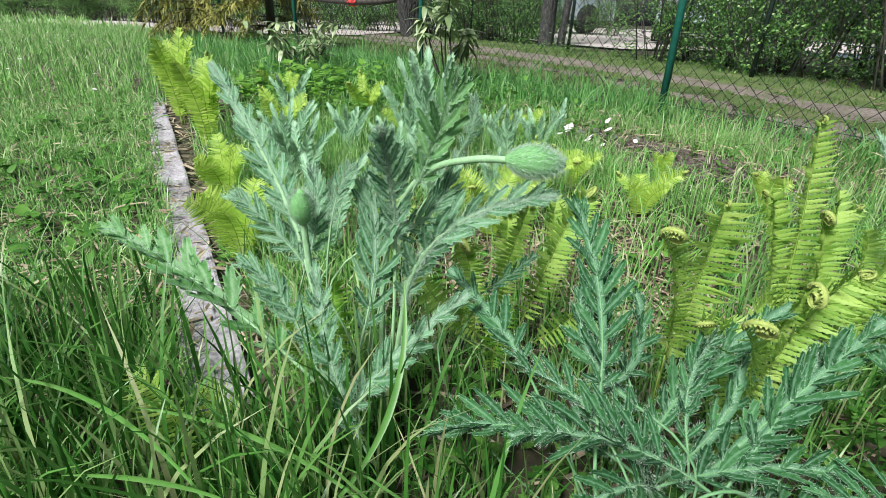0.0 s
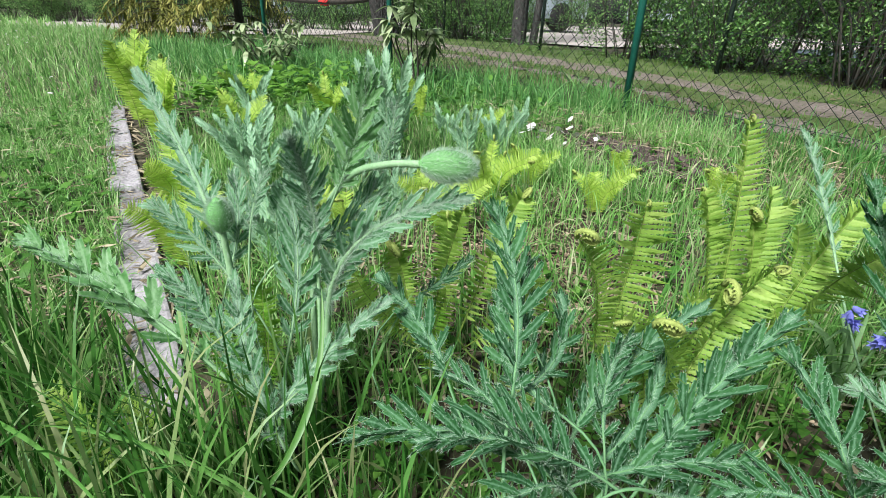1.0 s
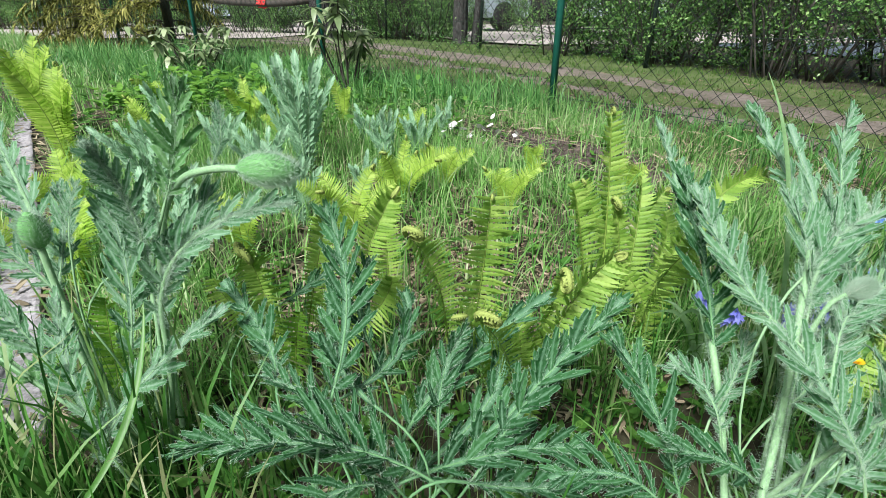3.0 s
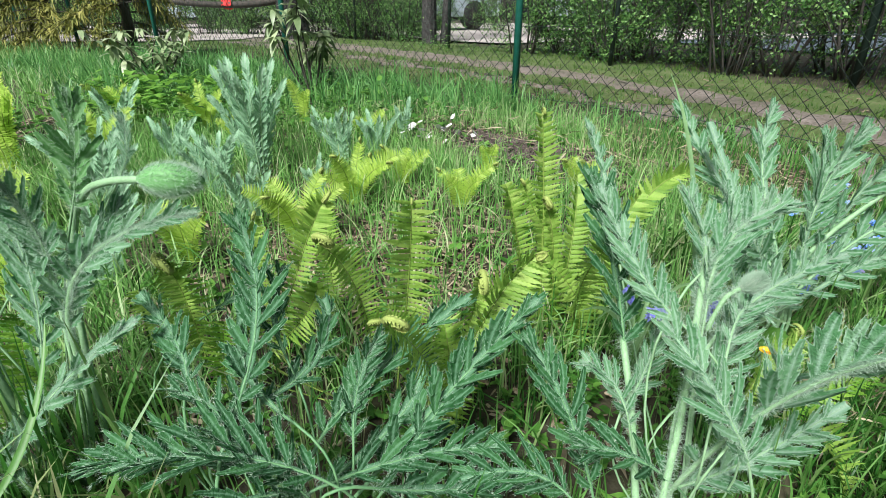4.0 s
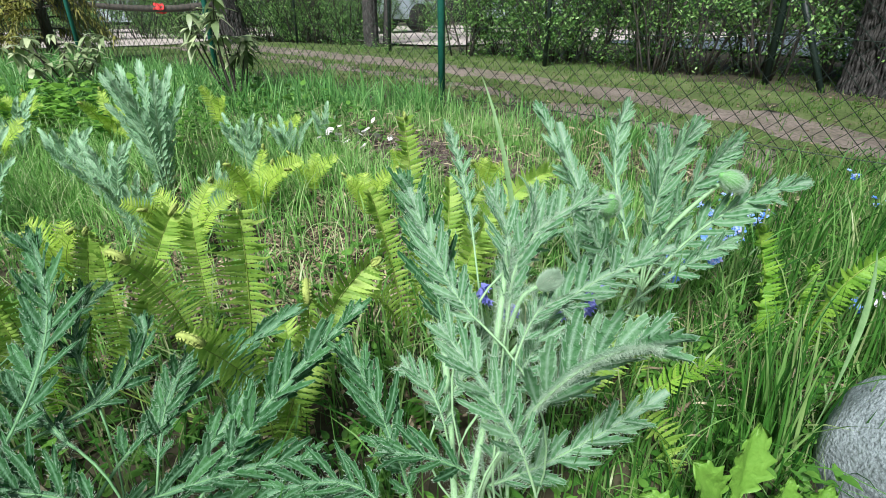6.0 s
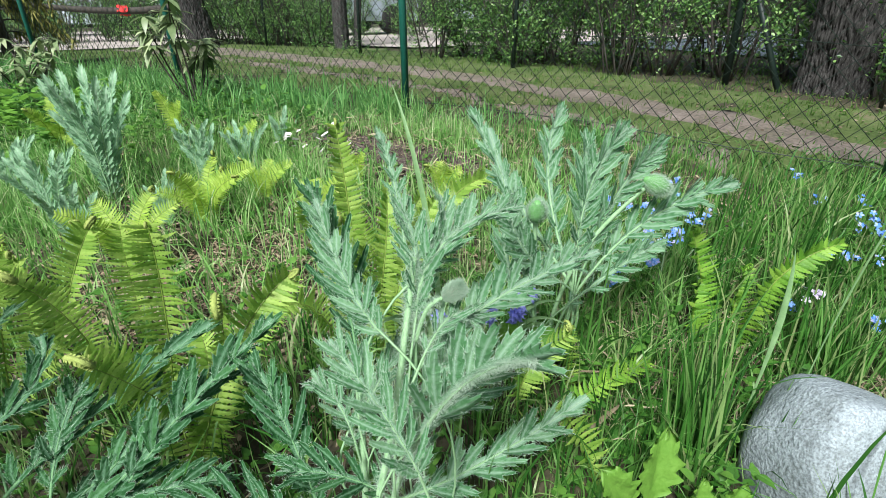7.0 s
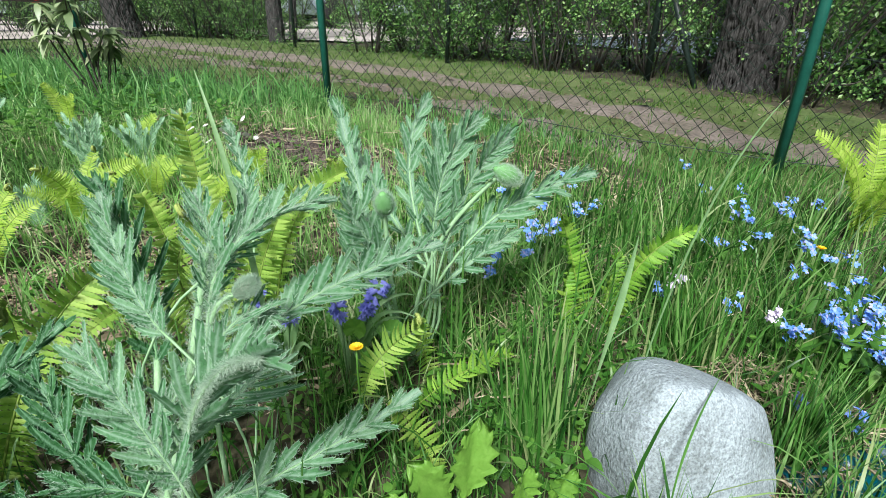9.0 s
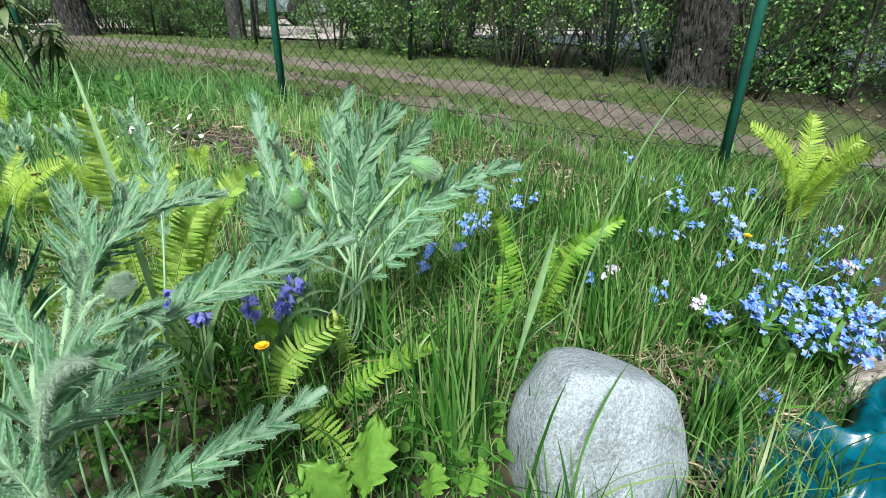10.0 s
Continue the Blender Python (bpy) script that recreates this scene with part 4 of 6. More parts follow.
scatter("stone_litter", 700, (1.08, 1.32), (0.10, 0.34), (0.008, 0.03), M_STRAW, "dry grass lying beside the stone", "litter", None, 47, 0.4, 0.012, 22)
scatter("thatch_patch", 1500, (-1.1, -0.35), (0.5, 1.4), (0.008, 0.03), M_STRAW, "bleached dry grass in a worn patch of lawn", "litter", lambda x, y: math.exp(-((x + 0.62) ** 2 + (y - 0.72) ** 2) / 0.03) if in_bed(x, y) < -0.03 else 0, 41, 0.3, 0.016, 9)
scatter("lawn_daisies", 70, (-5.0, -1.2), (2.2, 6.0), (0.008, 0.012), M_WHITE, "tiny white daisies dotted in the far lawn", "flowers", lambda x, y: 1.0 if in_bed(x, y) < -0.2 else 0, 43, 0.2, 0.045, 1.1)

# ---- grass ----


def side_of_edge(x, y):
    return (x - EDGE_0.x) * edge_way.y - (y - EDGE_0.y) * edge_way.x


def fence_np(x, y):
    return (x - FENCE_A.x) * FENCE_SIDE.x + (y - FENCE_A.y) * FENCE_SIDE.y


def off_heap(x, y):
    """0 on the soil heap, 1 away from it."""
    s, o = (x - 0.80) * 0.62 - (y - 1.74) * 0.78, (x - 0.80) * 0.78 + (y - 1.74) * 0.62
    return 1 - 0.96 * np.exp(-(o / 0.25) ** 4 - (s / 0.6) ** 4)


def patchy(x, y, s):
    return 0.5 + 0.5 * np.sin(x * s + 1.3 * np.sin(y * s * 0.7)) * np.cos(y * s * 0.8 + np.sin(x * s))


grass("lawn_grass", 60000, (-2.2, -0.2), (0.3, 2.6), (0.025, 0.085), (0.0022, 0.0042), M_LAWN, "fresh green uneven lawn grass beside the edging", lambda x, y: np.where(side_of_edge(x, y) < -0.02, 0.4 + 0.6 * patchy(x, y, 7), 0), 0.8, 1, 0.5)
grass("lawn_grass_far", 60000, (-8.0, 0.8), (2.4, 9.0), (0.05, 0.14), (0.004, 0.009), M_LAWN, "green lawn grass stretching away", lambda x, y: np.where((side_of_edge(x, y) < 0.2) | (y > 2.6), 1.0, 0) * (fence_np(x, y) < -0.25), 0.5, 2, 0.3)
grass("lawn_grass_distance", 16000, (-22.0, -1.0), (8.0, 22.0), (0.08, 0.2), (0.012, 0.03), M_LAWN, "far lawn grass", lambda x, y: (fence_np(x, y) < -0.3) * 1.0, 0.5, 3)
grass("front_undergrowth", 1900, (-0.15, 1.0), (0.24, 0.66), (0.04, 0.17), (0.0018, 0.0035), M_GRASS, "thin shaded grass between the poppy stems", None, 0.6, 14, 0.4)
grass("long_grass_front", 2600, (-0.75, 0.06), (0.22, 0.62), (0.10, 0.27), (0.0026, 0.0058), M_GRASS, "long green grass blades in front of the bed", lambda x, y: np.where((side_of_edge(x, y) < -0.06) | (y < 0.42), 1.0, 0.06) * np.where((x > -0.06) & (y > 0.3), 0.25, 1), 0.45, 4, 0.5)
grass("grass_at_stone", 900, (0.86, 1.24), (0.02, 0.12), (0.06, 0.17), (0.0018, 0.0035), M_GRASS, "thin grass growing in front of the stone", lambda x, y: np.where((x > 0.93) & (x < 1.09) & (y > 0.08), 0, 0.5), 0.5, 15, 0.5)
grass("long_grass_stone", 3000, (0.82, 1.85), (0.06, 0.80), (0.08, 0.24), (0.0022, 0.005), M_GRASS, "long green grass round the stone", lambda x, y: np.where((x > 0.90) & (x < 1.10) & (y > 0.09) & (y < 0.29), 0.0, 1.0) * np.where(((x > 1.15) & (y < 0.1)) | ((x > 1.38) & (y < 0.26)), 0.0, 1) * np.where(x + y < 1.2, 0.35, np.where(x + y < 1.62, 0.42, 1)) * np.where((x > 1.1) & (x < 1.34) & (y < 0.3), 0.45, 1), 0.5, 5, 0.6)
grass("short_grass_stone", 9000, (0.62, 1.6), (0.12, 0.75), (0.02, 0.09), (0.0014, 0.003), M_GRASS, "short thin grass between poppies and stone", lambda x, y: np.where((x > 0.88) & (x < 1.12) & (y > 0.08) & (y < 0.3), 0.0, 1.0) * np.where((x > 1.15) & (y < 0.12), 0.0, 1) * np.where((x < 0.85) & (y < 0.2), 0.1, 1), 0.8, 25, 0.5)
grass("grass_right", 13500, (0.85, 2.6), (0.40, 1.9), (0.03, 0.115), (0.0024, 0.0048), M_GRASS, "thick green grass between bed and fence", lambda x, y: off_heap(x, y) * (fence_np(x, y) < 0.1) * (0.3 + 0.7 * patchy(x, y, 7)) * (1 - 0.75 * np.exp(-((x - 1.0) ** 2 + (y - 0.6) ** 2) / 0.04)), 0.6, 6, 0.5)
grass("bed_grass", 60000, (-0.9, 1.2), (0.5, 2.4), (0.03, 0.15), (0.002, 0.004), M_LAWN, "thin grass growing through the flower bed", lambda x, y: np.where((side_of_edge(x, y) > 0.08) & (fence_np(x, y) < -0.25), 1.0, 0) * off_heap(x, y) * np.clip(0.16 + patchy(x, y, 8) * (0.08 + 0.92 * np.clip((np.hypot(x - 0.28, (y - 0.88) * 0.9) - 0.22) / 0.4, 0, 1)), 0, 1), 0.7, 7, 0.5)
grass("fence_grass", 30000, (-1.9, 2.7), (0.7, 5.6), (0.05, 0.17), (0.003, 0.0062), M_GRASS_FENCE, "tall rank grass along the wire fence", lambda x, y: np.exp(-((fence_np(x, y) + 0.16) / 0.17) ** 2) * np.where(y < 1.5, 0.15, 1) * off_heap(x, y), 0.75, 8, 0.5)
grass("fence_grass_back", 22000, (-2.5, 1.0), (2.3, 5.5), (0.09, 0.24), (0.004, 0.008), M_GRASS_FENCE, "tall grass at the back of the garden", lambda x, y: (fence_np(x, y) < 0.05) * (fence_np(x, y) > -1.3) * off_heap(x, y) * (0.4 + 0.6 * patchy(x, y, 3)), 0.95, 9, 0.7)
grass("fence_grass_outer", 26000, (-1.9, 3.4), (0.0, 5.6), (0.03, 0.12), (0.003, 0.006), M_GRASS_FENCE, "low tufted grass along the outer side of the wire fence", lambda x, y: np.exp(-((fence_np(x, y) - 0.16) / 0.2) ** 2) * (0.1 + 0.9 * patchy(x, y, 6) ** 1.5), 0.8, 26, 0.6)
grass("lawn_grass_side", 20000, (-9.0, -1.9), (-5.0, 3.0), (0.04, 0.12), (0.010, 0.022), M_LAWN, "green lawn grass on the open side of the garden", lambda x, y: np.where((x < -2.2) | (y < 0.3), 1.0, 0.0), 0.6, 27)
grass("lawn_grass_behind", 16000, (-2.0, 3.2), (-5.0, -0.35), (0.04, 0.11), (0.010, 0.022), M_LAWN, "mown lawn grass in front of the flower bed", lambda x, y: (fence_np(x, y) < -0.2) * np.where((x > 1.0) & (y > -0.4), 0.0, 1.0), 0.6, 28)
grass("verge_grass", 85000, (0.0, 3.4), (-4.0, 9.0), (0.008, 0.055), (0.003, 0.007), M_VERGE, "short sparse grass and moss beside the path", lambda o, s: np.where(np.abs(o - path_mid(s)) < 0.19 + 0.03 * s, 0.08 + 0.4 * patchy(o * 6, s, 5) ** 2, 0.12 + 0.88 * patchy(o * 1.3, s, 5) ** 1.5), 0.8, 10, 0.55, along=True)

# ---- stone, rock and plastic sheet ----
stone = Buf()
rockmesh(stone, (1.005, 0.192, -0.014), (0.1024, 0.115, 0.1613), 4, 0.06, (((0.023, -0.545, -0.085), 0.567), ((0.389, 0.146, 1.462), 0.657), ((0.495, -1.4, -0.17), 0.80), ((0.598, 0.571, -0.24), 0.53), ((0.141, -1.01, 0.593), 0.474), ((-0.173, -0.791, 0.548), 0.502)))
solid("stone", stone, M_GRANITE, "pale grey granite field stone in the grass", "stone")
rock = Buf()
rockmesh(rock, (1.60, 0.150, -0.045), (0.15, 0.07, 0.072), 9, 0.4, (((0, -0.3, 0.95), 0.6), ((-0.3, -0.9, 0.2), 0.6)))
solid("rock", rock, M_ROCK, "brown mossy rock edging the sheet", "rock")


def plastic_sheet():
    """A crumpled sheet: soft drapes, a few sharper folds and a rolled rim."""
    buf, n = Buf(), 150
    for j in range(n + 1):
        for i in range(n + 1):
            u, v = i / n, j / n
            x = 1.125 + 0.60 * u
            y = 0.150 - 0.03 * u - 0.45 * v + 0.012 * math.sin(u * 11) + 0.01 * math.sin(u * 23 + 1)
            ph = 9 * u + 7 * v + 2.6 * noise.noise(Vector((u * 4, v * 4, 0)))
            w = 0.020 * (0.5 + 0.5 * math.sin(ph * 2)) ** 1.5 + 0.013 * (1 - abs(math.sin(ph * 1.3 + 4 * noise.noise(Vector((u * 6, v * 5, 9)))))) ** 2
            w += 0.022 * noise.noise(Vector((u * 6, v * 5, 2))) + 0.012 * (1 - abs(noise.noise(Vector((u * 9 + v * 5, v * 6 - u * 3, 5)))) * 2.2) ** 3 + 0.005 * noise.noise(Vector((u * 21, v * 19, 5)))
            rim = 0.014 * math.exp(-(v / 0.05) ** 2)
            buf.v.append((x, y, -0.050 + w + rim + 0.012 * u - 0.03 * math.exp(-(v / 0.02) ** 2)))
    k = n + 1
    buf.f = [(j * k + i, j * k + i + 1, (j + 1) * k + i + 1, (j + 1) * k + i) for j in range(n) for i in range(n)]
    ob = solid("plastic_sheet", buf, M_TARP, "crumpled teal plastic sheet at the bed's end", "plastic sheet")
    thick = ob.modifiers.new("thick", "SOLIDIFY")
    thick.thickness = 0.002


plastic_sheet()

# ---- poppies ----
POPPY = "hairy grey-green poppy plant with toothed leaves"
poppy_a = thing("poppy_plant", (-0.08, 0.43, 0), POPPY + " and two fat buds", "poppy", "poppies")
bristly_stem(poppy_a, [(-0.10, 0.43, -0.01), (-0.125, 0.44, 0.12), (-0.142, 0.452, 0.2), (-0.147, 0.455, 0.272)], 0.0035)
poppy_bud(poppy_a, (-0.147, 0.456, 0.268), (-0.145, 0.449, 0.307), 0.0122)
bristly_stem(poppy_a, [(-0.07, 0.46, -0.01), (-0.075, 0.50, 0.17), (-0.055, 0.505, 0.27), (-0.02, 0.478, 0.322), (0.02, 0.446, 0.343), (0.052, 0.436, 0.346)], 0.0036, 800)
poppy_bud(poppy_a, (0.048, 0.436, 0.347), (0.104, 0.434, 0.343), 0.0148, 1100)
poppy_leaf(poppy_a, (-0.148, 0.46, 0.22), (-0.204, 0.54, 0.3), (-0.309, 0.66, 0.402), 0.03, 12, (0, -0.7, 0.75), 0.25, 1.4, rib=1.5)
poppy_leaf(poppy_a, (-0.161, 0.42, 0.125), (-0.27, 0.46, 0.195), (-0.383, 0.5, 0.238), 0.036, 9, (0, -0.3, 1), 0.5, 1.0, M_POPPY_MID, 1.2)
poppy_leaf(poppy_a, (-0.151, 0.46, 0.22), (-0.186, 0.47, 0.26), (-0.226, 0.48, 0.291), 0.022, 9)
poppy_leaf(poppy_a, (-0.054, 0.45, 0.247), (-0.057, 0.45, 0.313), (-0.064, 0.42, 0.376), 0.028, 10, (0.3, -0.95, 0.3), 0.3, 1.6, rib=1.8)
poppy_leaf(poppy_a, (-0.036, 0.48, 0.304), (-0.013, 0.47, 0.359), (0.005, 0.455, 0.422), 0.03, 9, (0, -1, 0.3), 0.1, 0.9, M_POPPY_MID, 1.15)
poppy_leaf(poppy_a, (0.001, 0.5, 0.324), (0.02, 0.5, 0.36), (0.02, 0.5, 0.392), 0.013, 7)
poppy_leaf(poppy_a, (-0.044, 0.43, 0.189), (-0.003, 0.42, 0.28), (0.096, 0.42, 0.318), 0.03, 12, (0.1, -0.8, 0.5), 0.2, 1.8, rib=2.0)
poppy_leaf(poppy_a, (-0.118, 0.45, 0.27), (-0.108, 0.45, 0.306), (-0.094, 0.45, 0.333), 0.014, 7)
poppy_leaf(poppy_a, (-0.091, 0.44, 0.142), (-0.074, 0.45, 0.24), (-0.081, 0.46, 0.318), 0.036, 11, (0, -1, 0.2), 0.1, 0.6)
poppy_leaf(poppy_a, (-0.105, 0.37, 0.08), (-0.053, 0.38, 0.159), (0.022, 0.42, 0.214), 0.022, 10, (0, -0.7, 0.7), 0.2, 1.6)
poppy_leaf(poppy_a, (-0.134, 0.41, 0.126), (-0.165, 0.42, 0.201), (-0.208, 0.44, 0.231), 0.024, 9)
poppy_leaf(poppy_a, (-0.081, 0.36, 0.076), (-0.115, 0.39, 0.163), (-0.131, 0.43, 0.229), 0.024, 9, (0, -0.7, 0.7), 0.2, 1.4)
poppy_leaf(poppy_a, (-0.062, 0.47, 0.251), (-0.021, 0.48, 0.274), (0.002, 0.5, 0.312), 0.03, 9, (0, -1, 0.3), 0.1, 0.6)
poppy_leaf(poppy_a, (-0.152, 0.46, 0.213), (-0.14, 0.48, 0.27), (-0.152, 0.52, 0.314), 0.022, 9)
poppy_b = thing("poppy_plant", (0.17, 0.29, 0), POPPY + ", low and spreading", "poppy", "poppies")
# All leaves here carry painted shade on top of their darker green.
poppy_leaf(poppy_b, (0.124, 0.3, 0.177), (0.14, 0.39, 0.236), (0.121, 0.446, 0.302), 0.034, 12, (0, -1, 0.3), 0.25, material=M_POPPY_SHADED)
poppy_leaf(poppy_b, (0.074, 0.36, 0.173), (0.052, 0.42, 0.182), (0.002, 0.48, 0.211), 0.028, 9, material=M_POPPY_SHADED)
poppy_leaf(poppy_b, (0.044, 0.55, 0.14), (0.081, 0.57, 0.156), (0.118, 0.59, 0.18), 0.018, 8, material=M_POPPY_SHADED)
poppy_leaf(poppy_b, (0.147, 0.29, 0.133), (0.074, 0.31, 0.15), (-0.014, 0.32, 0.128), 0.034, 12, (0, -0.3, 1), 0.5, 1.2, material=M_POPPY_SHADED)
poppy_leaf(poppy_b, (0.126, 0.3, 0.165), (0.104, 0.33, 0.174), (0.063, 0.355, 0.18), 0.024, 9, (0, -0.4, 1), 0.4, 1.2, material=M_POPPY_SHADED)
poppy_leaf(poppy_b, (0.182, 0.28, 0.107), (0.144, 0.29, 0.152), (0.109, 0.3, 0.176), 0.04, 10, (0.2, -0.3, 1), 0.7, 1.5, material=M_POPPY_SHADED)
poppy_leaf(poppy_b, (0.187, 0.32, 0.129), (0.247, 0.38, 0.157), (0.36, 0.44, 0.201), 0.034, 11, (-0.3, -0.5, 0.8), 0.3, material=M_POPPY_SHADED)
poppy_leaf(poppy_b, (0.224, 0.31, 0.079), (0.318, 0.35, 0.152), (0.411, 0.39, 0.216), 0.036, 12, (-0.2, -0.4, 0.9), 0.4, 1.3, material=M_POPPY_SHADED)
poppy_leaf(poppy_b, (0.185, 0.29, 0.108), (0.272, 0.31, 0.109), (0.358, 0.31, 0.106), 0.034, 11, (0, -0.3, 1), 0.3, material=M_POPPY_SHADED)
poppy_leaf(poppy_b, (0.171, 0.28, 0.113), (0.145, 0.26, 0.142), (0.102, 0.24, 0.141), 0.034, 9, (0, -0.3, 1), 0.4, material=M_POPPY_SHADED)
poppy_leaf(poppy_b, (0.182, 0.3, 0.096), (0.269, 0.36, 0.12), (0.292, 0.4, 0.171), 0.026, 9, material=M_POPPY_SHADED)
poppy_leaf(poppy_b, (0.134, 0.33, 0.169), (0.187, 0.39, 0.174), (0.195, 0.44, 0.209), 0.024, 8, material=M_POPPY_SHADED)
poppy_leaf(poppy_b, (0.173, 0.31, 0.165), (0.129, 0.36, 0.192), (0.129, 0.4, 0.239), 0.022, 9, (0, -1, 0.3), 0.2, material=M_POPPY_SHADED)
poppy_leaf(poppy_b, (0.218, 0.32, 0.119), (0.227, 0.36, 0.163), (0.251, 0.38, 0.198), 0.024, 9, (0, -1, 0.3), 0.3, 1.3, material=M_POPPY_SHADED)
poppy_leaf(poppy_b, (0.247, 0.3, 0.092), (0.317, 0.35, 0.149), (0.373, 0.4, 0.174), 0.03, 10, (0, -0.6, 0.8), 0.3, material=M_POPPY_SHADED)
poppy_leaf(poppy_b, (0.197, 0.27, 0.139), (0.125, 0.28, 0.168), (0.05, 0.27, 0.179), 0.04, 12, (0, -0.3, 1), 0.5, 1.3, material=M_POPPY_SHADED)
poppy_leaf(poppy_b, (0.233, 0.26, 0.136), (0.296, 0.28, 0.097), (0.386, 0.3, 0.067), 0.034, 10, (0, -0.3, 1), 0.3, material=M_POPPY_SHADED)
poppy_leaf(poppy_b, (0.16, 0.38, 0.184), (0.15, 0.41, 0.217), (0.161, 0.44, 0.25), 0.022, 8, material=M_POPPY_SHADED)
poppy_c = thing("poppy_plant", (0.53, 0.26, 0), POPPY + ", tall and silvery", "poppy", "poppies")
bristly_stem(poppy_c, [(0.475, 0.235, 0.095), (0.503, 0.27, 0.162), (0.528, 0.31, 0.24), (0.543, 0.335, 0.289)], 0.0032, 3600)
bristly_stem(poppy_c, [(0.472, 0.26, 0.062), (0.479, 0.305, 0.137), (0.485, 0.35, 0.19)], 0.0035, 900)
bristly_stem(poppy_c, [(0.533, 0.3, 0.224), (0.545, 0.303, 0.253), (0.56, 0.305, 0.261)], 0.0022, 500)
poppy_bud(poppy_c, (0.559, 0.305, 0.26), (0.579, 0.302, 0.272), 0.0062, 1500, M_WOOL)
poppy_leaf(poppy_c, (0.535, 0.31, 0.227), (0.571, 0.34, 0.295), (0.662, 0.37, 0.31), 0.034, 12, (-0.5, -0.5, 0.5), 0.3, 1.6, rib=1.6)
poppy_leaf(poppy_c, (0.536, 0.31, 0.239), (0.546, 0.34, 0.286), (0.54, 0.38, 0.329), 0.03, 10, (0, -1, 0.2), 0.3, 1.4)
poppy_leaf(poppy_c, (0.549, 0.31, 0.2), (0.648, 0.36, 0.221), (0.789, 0.41, 0.226), 0.036, 12, (-0.2, -0.6, 0.8), 0.2, 1.4)
poppy_leaf(poppy_c, (0.5, 0.25, 0.095), (0.594, 0.27, 0.093), (0.72, 0.3, 0.112), 0.032, 11, (0, -0.5, 0.9), 0.4, 1.4)
# Some leaves of this plant use the darkened copy, with shade in the colour.
poppy_leaf(poppy_c, (0.484, 0.34, 0.177), (0.48, 0.38, 0.258), (0.46, 0.42, 0.34), 0.038, 13, (0, -1, 0.3), 0.3, 1.2, M_POPPY_SHADED)
poppy_leaf(poppy_c, (0.434, 0.27, 0.069), (0.414, 0.31, 0.147), (0.389, 0.36, 0.193), 0.034, 11, (0, -0.8, 0.5), 0.3, 1.0, M_POPPY_SHADED)
poppy_leaf(poppy_c, (0.581, 0.55, 0.192), (0.585, 0.62, 0.269), (0.573, 0.668, 0.335), 0.022, 9)
poppy_leaf(poppy_c, (0.513, 0.28, 0.165), (0.546, 0.29, 0.189), (0.575, 0.31, 0.221), 0.03, 9, (0, -0.6, 0.8), 0.3, 1.4)
poppy_leaf(poppy_c, (0.491, 0.25, 0.105), (0.451, 0.26, 0.132), (0.408, 0.27, 0.139), 0.03, 9, (0, -0.4, 0.9), 0.3, 1.0, M_POPPY_SHADED)
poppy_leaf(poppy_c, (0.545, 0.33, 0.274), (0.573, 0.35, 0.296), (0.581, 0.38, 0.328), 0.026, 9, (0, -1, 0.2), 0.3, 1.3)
poppy_leaf(poppy_c, (0.405, 0.26, 0.089), (0.368, 0.28, 0.105), (0.31, 0.28, 0.107), 0.034, 10, (0, -0.4, 0.9), 0.3, 1.0, M_POPPY_SHADED)
poppy_leaf(poppy_c, (0.478, 0.31, 0.147), (0.504, 0.33, 0.167), (0.53, 0.36, 0.19), 0.022, 8)
poppy_leaf(poppy_c, (0.472, 0.29, 0.124), (0.461, 0.31, 0.164), (0.441, 0.34, 0.171), 0.022, 8)
poppy_leaf(poppy_c, (0.511, 0.2, 0.17), (0.492, 0.22, 0.216), (0.458, 0.26, 0.268), 0.034, 11, (0, -0.8, 0.5), 0.3, 1.3)
poppy_leaf(poppy_c, (0.524, 0.22, 0.204), (0.557, 0.24, 0.214), (0.58, 0.27, 0.212), 0.036, 9, (0, -0.6, 0.8), 0.2, 1.4)
poppy_leaf(poppy_c, (0.531, 0.27, 0.226), (0.564, 0.3, 0.242), (0.586, 0.3, 0.237), 0.024, 8, (0, -0.6, 0.8), 0.2, 1.4)
poppy_leaf(poppy_c, (0.507, 0.3, 0.234), (0.482, 0.34, 0.27), (0.465, 0.4, 0.332), 0.03, 11, (0, -1, 0.3), 0.3, 1.2)
poppy_leaf(poppy_c, (0.497, 0.244, 0.114), (0.532, 0.200, 0.243), (0.575, 0.160, 0.294), 0.038, 12, (0.25, 0.95, 0.0), 0.3, 1.6, None, 1.1, 1.3)
poppy_d = thing("poppy_plant", (0.78, 0.49, 0), POPPY + " and two round buds", "poppy", "poppies")
bristly_stem(poppy_d, [(0.775, 0.49, -0.01), (0.785, 0.49, 0.10), (0.82, 0.48, 0.2), (0.885, 0.472, 0.272), (0.91, 0.468, 0.282)], 0.003, 500)
poppy_bud(poppy_d, (0.887, 0.47, 0.292), (0.925, 0.462, 0.272), 0.0125, 800)
bristly_stem(poppy_d, [(0.77, 0.49, -0.01), (0.75, 0.49, 0.12), (0.742, 0.487, 0.248)], 0.003, 400)
poppy_bud(poppy_d, (0.745, 0.492, 0.24), (0.737, 0.475, 0.275), 0.0125, 700)
poppy_leaf(poppy_d, (0.804, 0.5, 0.145), (0.751, 0.6, 0.262), (0.73, 0.685, 0.348), 0.032, 12, (0, -1, 0.3), 0.2, 0.9, M_POPPY)
poppy_leaf(poppy_d, (0.807, 0.5, 0.153), (0.812, 0.59, 0.277), (0.87, 0.66, 0.354), 0.032, 12, (0, -1, 0.3), 0.2, 0.9)
